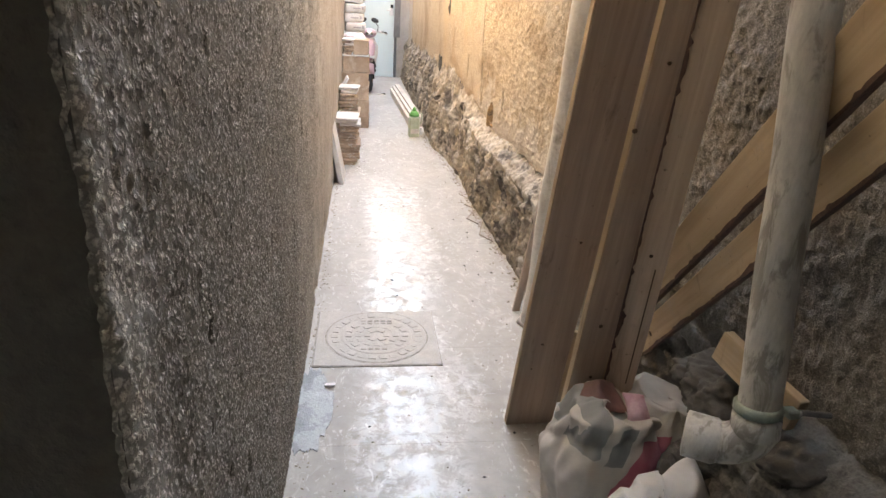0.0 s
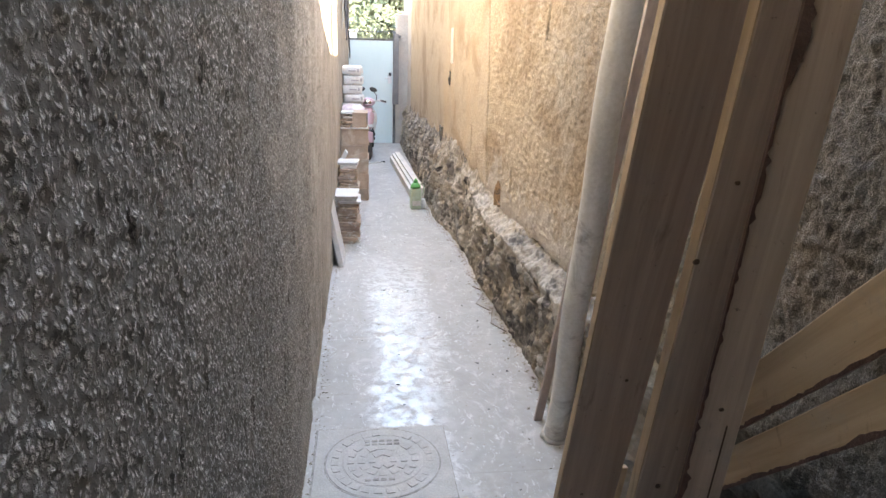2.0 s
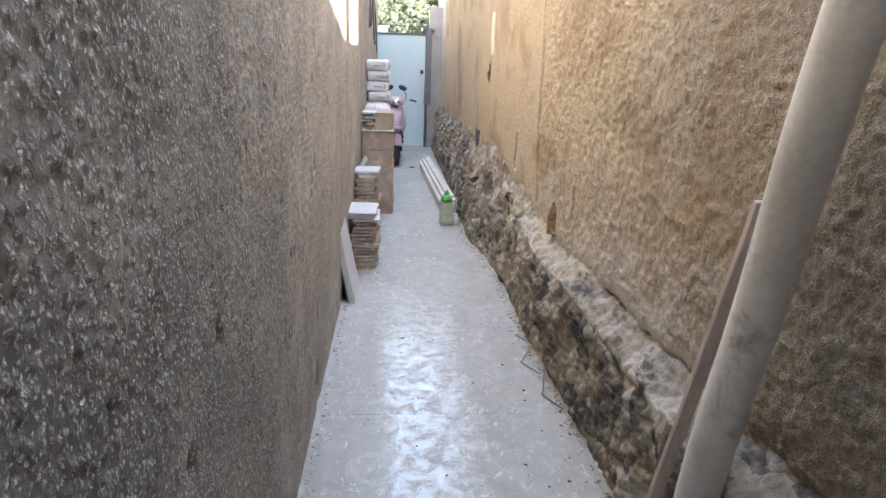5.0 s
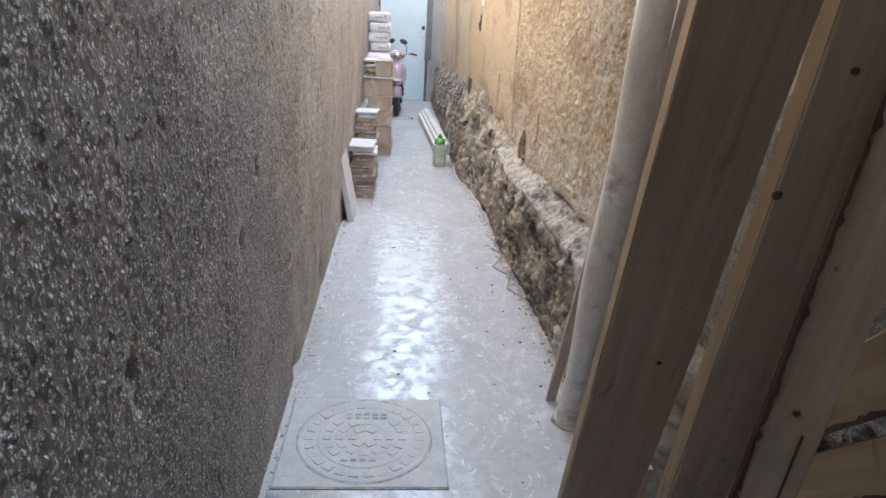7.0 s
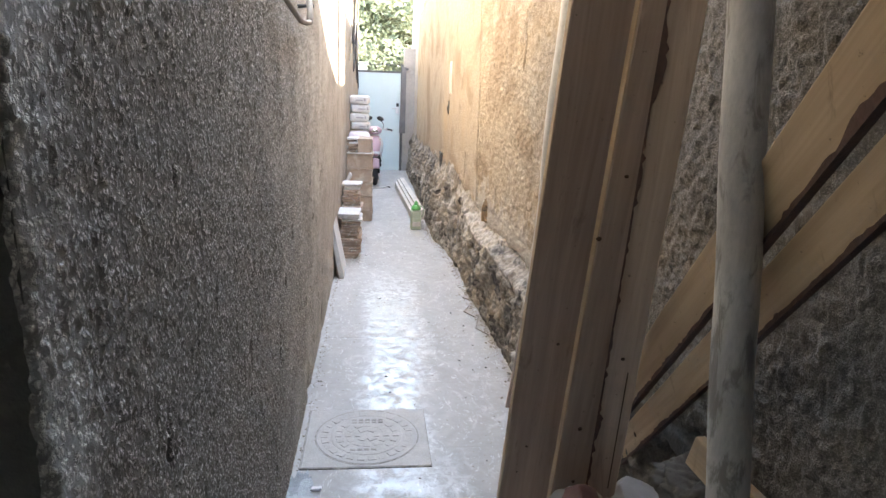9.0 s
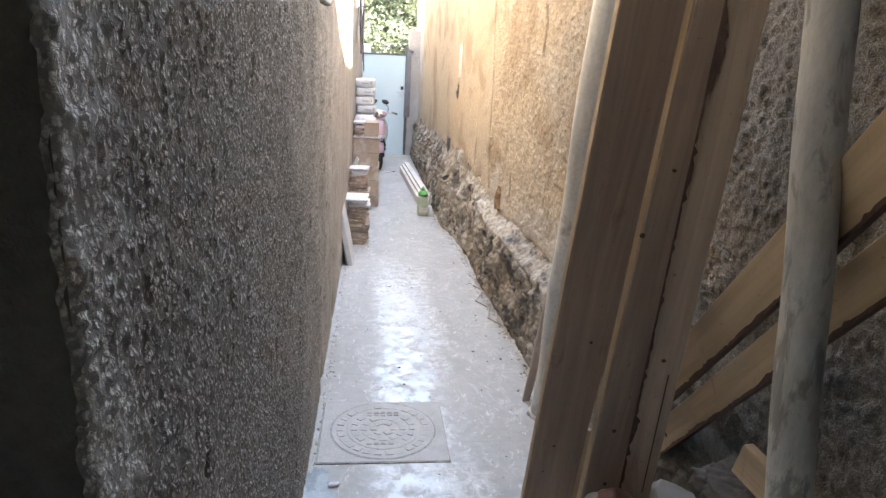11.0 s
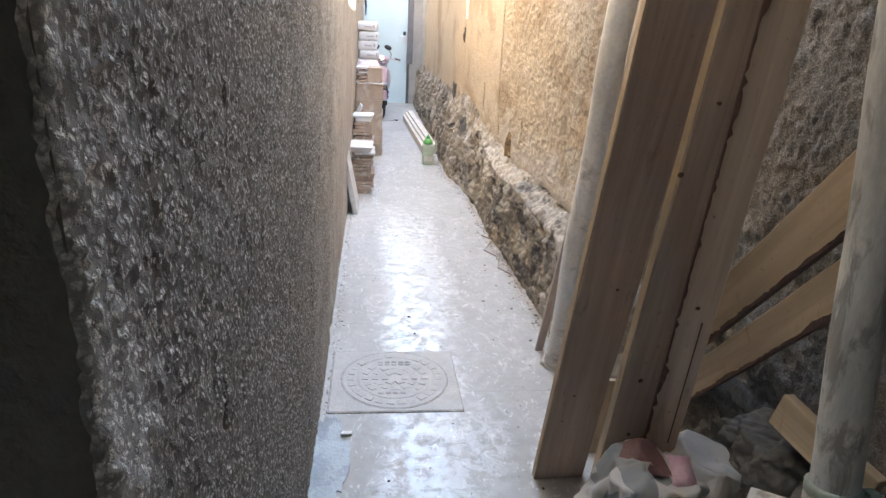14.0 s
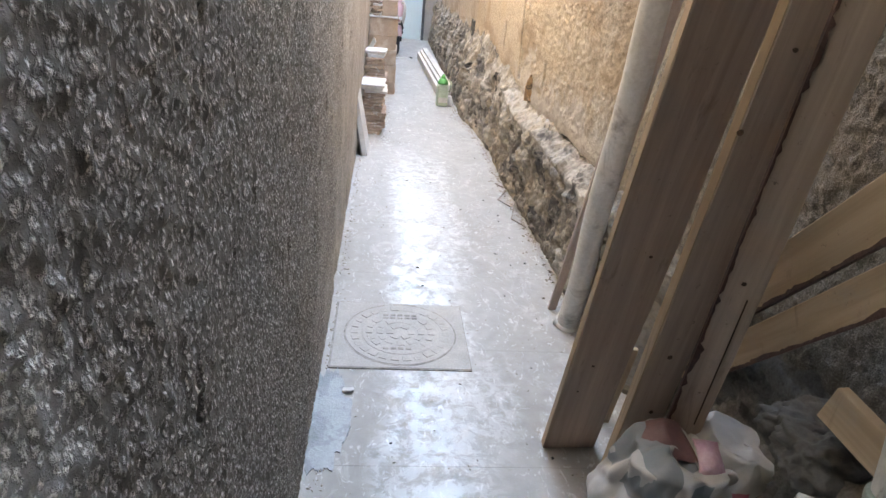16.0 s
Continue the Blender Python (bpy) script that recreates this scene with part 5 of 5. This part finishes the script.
    for s in (-1, 1):
        part("grip", tube([(0.22 * s, 0.235, 0.972), (0.32 * s, 0.305, 0.948)], 0.019, 10), M_BLACK, t, smooth=True)
        part("brake_lever", tube([(0.19 * s, 0.18, 0.965), (0.24 * s, 0.15, 0.955), (0.32 * s, 0.19, 0.94)], 0.007, 8), M_CHROME, t, smooth=True)
        stem = part("mirror_stem", tube([(0.15 * s, 0.21, 0.975), (0.16 * s, 0.19, 1.06), (0.10 * s, 0.17, 1.13)], 0.006, 8), M_BLACK, t, smooth=True)
        bm = bmesh.new()
        bmesh.ops.create_uvsphere(bm, u_segments=16, v_segments=10, radius=0.5, matrix=pose(0.10 * s, 0.165, 1.155, 0, 20 * s) @ Matrix.Diagonal((0.13, 0.04, 0.075, 1)))
        part("mirror", bm, M_BLACK, stem, "black oval mirror", smooth=True)
        part("indicator", wobble(box(0.09 * s - 0.025, 0.09 * s + 0.025, 0.03, 0.05, 0.79, 0.82, 0.008, 2), 0.1, 0.002), M_CREAM, t)
    part("floorboard", box(-0.14, 0.14, 0.26, 0.66, 0.30, 0.36, 0.02, 2), M_BLACK, t)
    shell_rear = box(-0.13, 0.13, 0.62, 1.45, 0.36, 0.70, 0.07, 3)
    part("rear_body", shell_rear, M_PINK, t, "pink rear bodywork", smooth=True)
    part("seat", wobble(box(-0.125, 0.125, 0.60, 1.30, 0.70, 0.79, 0.035, 3), 0.3, 0.01), M_BLACK, t, smooth=True)
    part("number_plate", box(-0.08, 0.08, -0.06, -0.054, 0.56, 0.60, 0.002), M_WHITE, t)
    part("centre_stand", tube([(-0.12, 0.72, 0.01), (-0.08, 0.78, 0.28), (0.08, 0.78, 0.28), (0.12, 0.72, 0.01)], 0.014, 8), M_BLACK, t, smooth=True)


make_scooter()
t = thing("floor_strip", pose(0.33, 11.15, 0.0, 0, 0, -58), "pale plastic strip lying on the floor before the scooter", "strip")
part("strip", wobble(box(-0.02, 0.02, -0.02, 0.30, 0.0, 0.016, 0.004, 2), 0.2, 0.004), M_PVC, t)
part("hook", tube([(0.0, 0.27, 0.012), (0.03, 0.33, 0.014), (0.06, 0.31, 0.014)], 0.010, 8), M_BLACK, t, smooth=True)


# ---- jug and long profiles by the right plinth ----
t = thing("plastic_jug", pose(0.855, 7.86, 0, 0, 0, 8), "milky green plastic jug with a green neck and cap", "jug")
part("body", wobble(box(-0.062, 0.062, -0.05, 0.05, 0, 0.235, 0.016, 3), 0.09, 0.004), M_JUG, t)
part("neck", lathe([(0.060, 0.245), (0.058, 0.265), (0.046, 0.290), (0.03, 0.305)], 24), M_GREEN, t, "green neck", smooth=True)
part("cap", lathe([(0.024, 0.302), (0.025, 0.325), (0.014, 0.338), (0.008, 0.352)], 16), M_GREEN, t, "green cap", smooth=True)
part("handle", tube([(0.05, 0, 0.29), (0.092, 0, 0.27), (0.095, 0, 0.19), (0.072, 0, 0.15)], 0.009, 8), M_JUG, t, smooth=True)
part("label_band", box(-0.048, 0.048, -0.0545, -0.047, 0.045, 0.10, 0.001), M_CREAM, t, "worn pale label")
t = thing("rag", pose(0.945, 7.88, 0, 0, 0, 0), "white crumpled scrap beside the jug", "scrap")
part("scrap", sack_mesh(0.03, 0.04, 0.11, 12.0, top=0.5, folds=0.015, rings=14, sides=20), M_PAPER, t, smooth=True)
for k, (dx, h, w) in enumerate(((0.0, 0.10, 0.034), (0.038, 0.14, 0.036), (0.078, 0.17, 0.07))):
    a, b = Vector((0.845 + dx, 8.22, 0)), Vector((0.715 + dx, 11.35, 0))
    m = Matrix.Translation(a) @ Matrix.Rotation(math.atan2(b.y - a.y, b.x - a.x) - math.pi / 2, 4, "Z")
    t = thing("long_profile", m, "long cream profile lying along the plinth", "profile", "bundle of long profiles")
    bm = box(0, w, 0, (b - a).length, 0, h, 0.004, 2)
    bmesh.ops.subdivide_edges(bm, edges=[e for e in bm.edges if e.calc_length() > 1], cuts=12)
    part("length", wobble(bm, 0.6, 0.006, k), M_CREAM, t)
    part("lip", box(-0.004, w + 0.004, 0, (b - a).length, h - 0.018, h + 0.003, 0.002), M_CREAM, t)


# ---- floor tiles, crumbs ----
def lay_tiles():
    rows = [3.659 + 0.686 * k for k in range(-8, 16)]
    cols = [(-2.06, -0.92), (-0.915, -0.231), (-0.228, 1.1447), (1.1452, 1.34)]
    cache = {}
    for y in rows:
        y1 = min(y + 0.6857, 14.15)
        for x0, x1 in cols:
            if y > 1.1 and x1 < -0.05 or y1 < -2.0:
                continue
            key = (round(x1 - x0, 3), round(y1 - y, 3))
            if key not in cache:
                b2 = box(0, key[0], 0, key[1], -0.008, 0.0, 0.0006)
                me = bpy.data.meshes.new("floor_tile")
                b2.to_mesh(me)
                b2.free()
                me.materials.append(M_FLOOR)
                cache[key] = me
            ob = new("floor_tile", cache[key])
            ob.parent = floor_slab
            ob.location = (x0, y, 0.0004 * vnoise(x0 * 9.0, y * 9.0))


def scatter(name, label, count, seed, place, size, material):
    rng = np.random.default_rng(seed)
    co, tri = [], []
    for k in range(count):
        x, y = place(rng)
        s = size * rng.uniform(0.4, 1.3)
        a = rng.uniform(0, 6.28)
        ax, ay = np.array([math.cos(a), math.sin(a)]) * s * rng.uniform(0.8, 2.0), np.array([-math.sin(a), math.cos(a)]) * s * rng.uniform(0.4, 0.9)
        h, i = s * rng.uniform(0.3, 0.8), len(co)
        co += [(x - ax[0], y - ax[1], 0.0), (x + ay[0], y + ay[1], 0.0), (x + ax[0], y + ax[1], 0.0), (x - ay[0], y - ay[1], 0.0), (x + ay[0] * 0.3, y + ay[1] * 0.3, h), (x - ax[0] * 0.4, y - ax[1] * 0.4, h * 0.8)]
        tri += [(i, i + 3, i + 5), (i + 3, i + 4, i + 5), (i + 3, i + 2, i + 4), (i + 2, i + 1, i + 4), (i + 1, i + 5, i + 4), (i + 1, i, i + 5)]
    me = bpy.data.meshes.new(name)
    me.from_pydata(co, [], tri)
    me.materials.append(material)
    return tagged(new(name, me), label, "debris", kind="stuff")


scatter("crumbs", "plaster crumbs and chips scattered on the floor", 420, 1, lambda r: (r.uniform(0.05, 1.1), 2.0 + 6.5 * r.random() ** 1.3), 0.0042, M_CHIP)
scatter("wall_crumbs", "plaster crumbs fallen along the foot of the left wall", 420, 2, lambda r: (0.022 + abs(r.normal(0, 0.022)), 1.6 + 5.0 * r.random()), 0.005, M_DIRT)
scatter("plinth_crumbs", "crumbs and dirt along the foot of the stone plinth", 620, 3, lambda r: (lambda y: (float(np.interp(y, BASE_Y, BASE_X)) - 0.015 - abs(r.normal(0, 0.03)), y))(r.uniform(2.4, 9.0)), 0.008, M_DIRT)
scatter("dark_bits", "dark twigs and bits lying on the tiles", 45, 4, lambda r: (r.uniform(0.05, 1.05), 2.0 + 5.0 * r.random()), 0.007, M_TYRE)
scatter("tile_chips", "pale chips fallen beside the tile stacks", 90, 6, lambda r: (0.2 + abs(r.normal(0, 0.05)), r.uniform(6.1, 8.3)), 0.011, M_TILE_TOP)
lay_tiles()
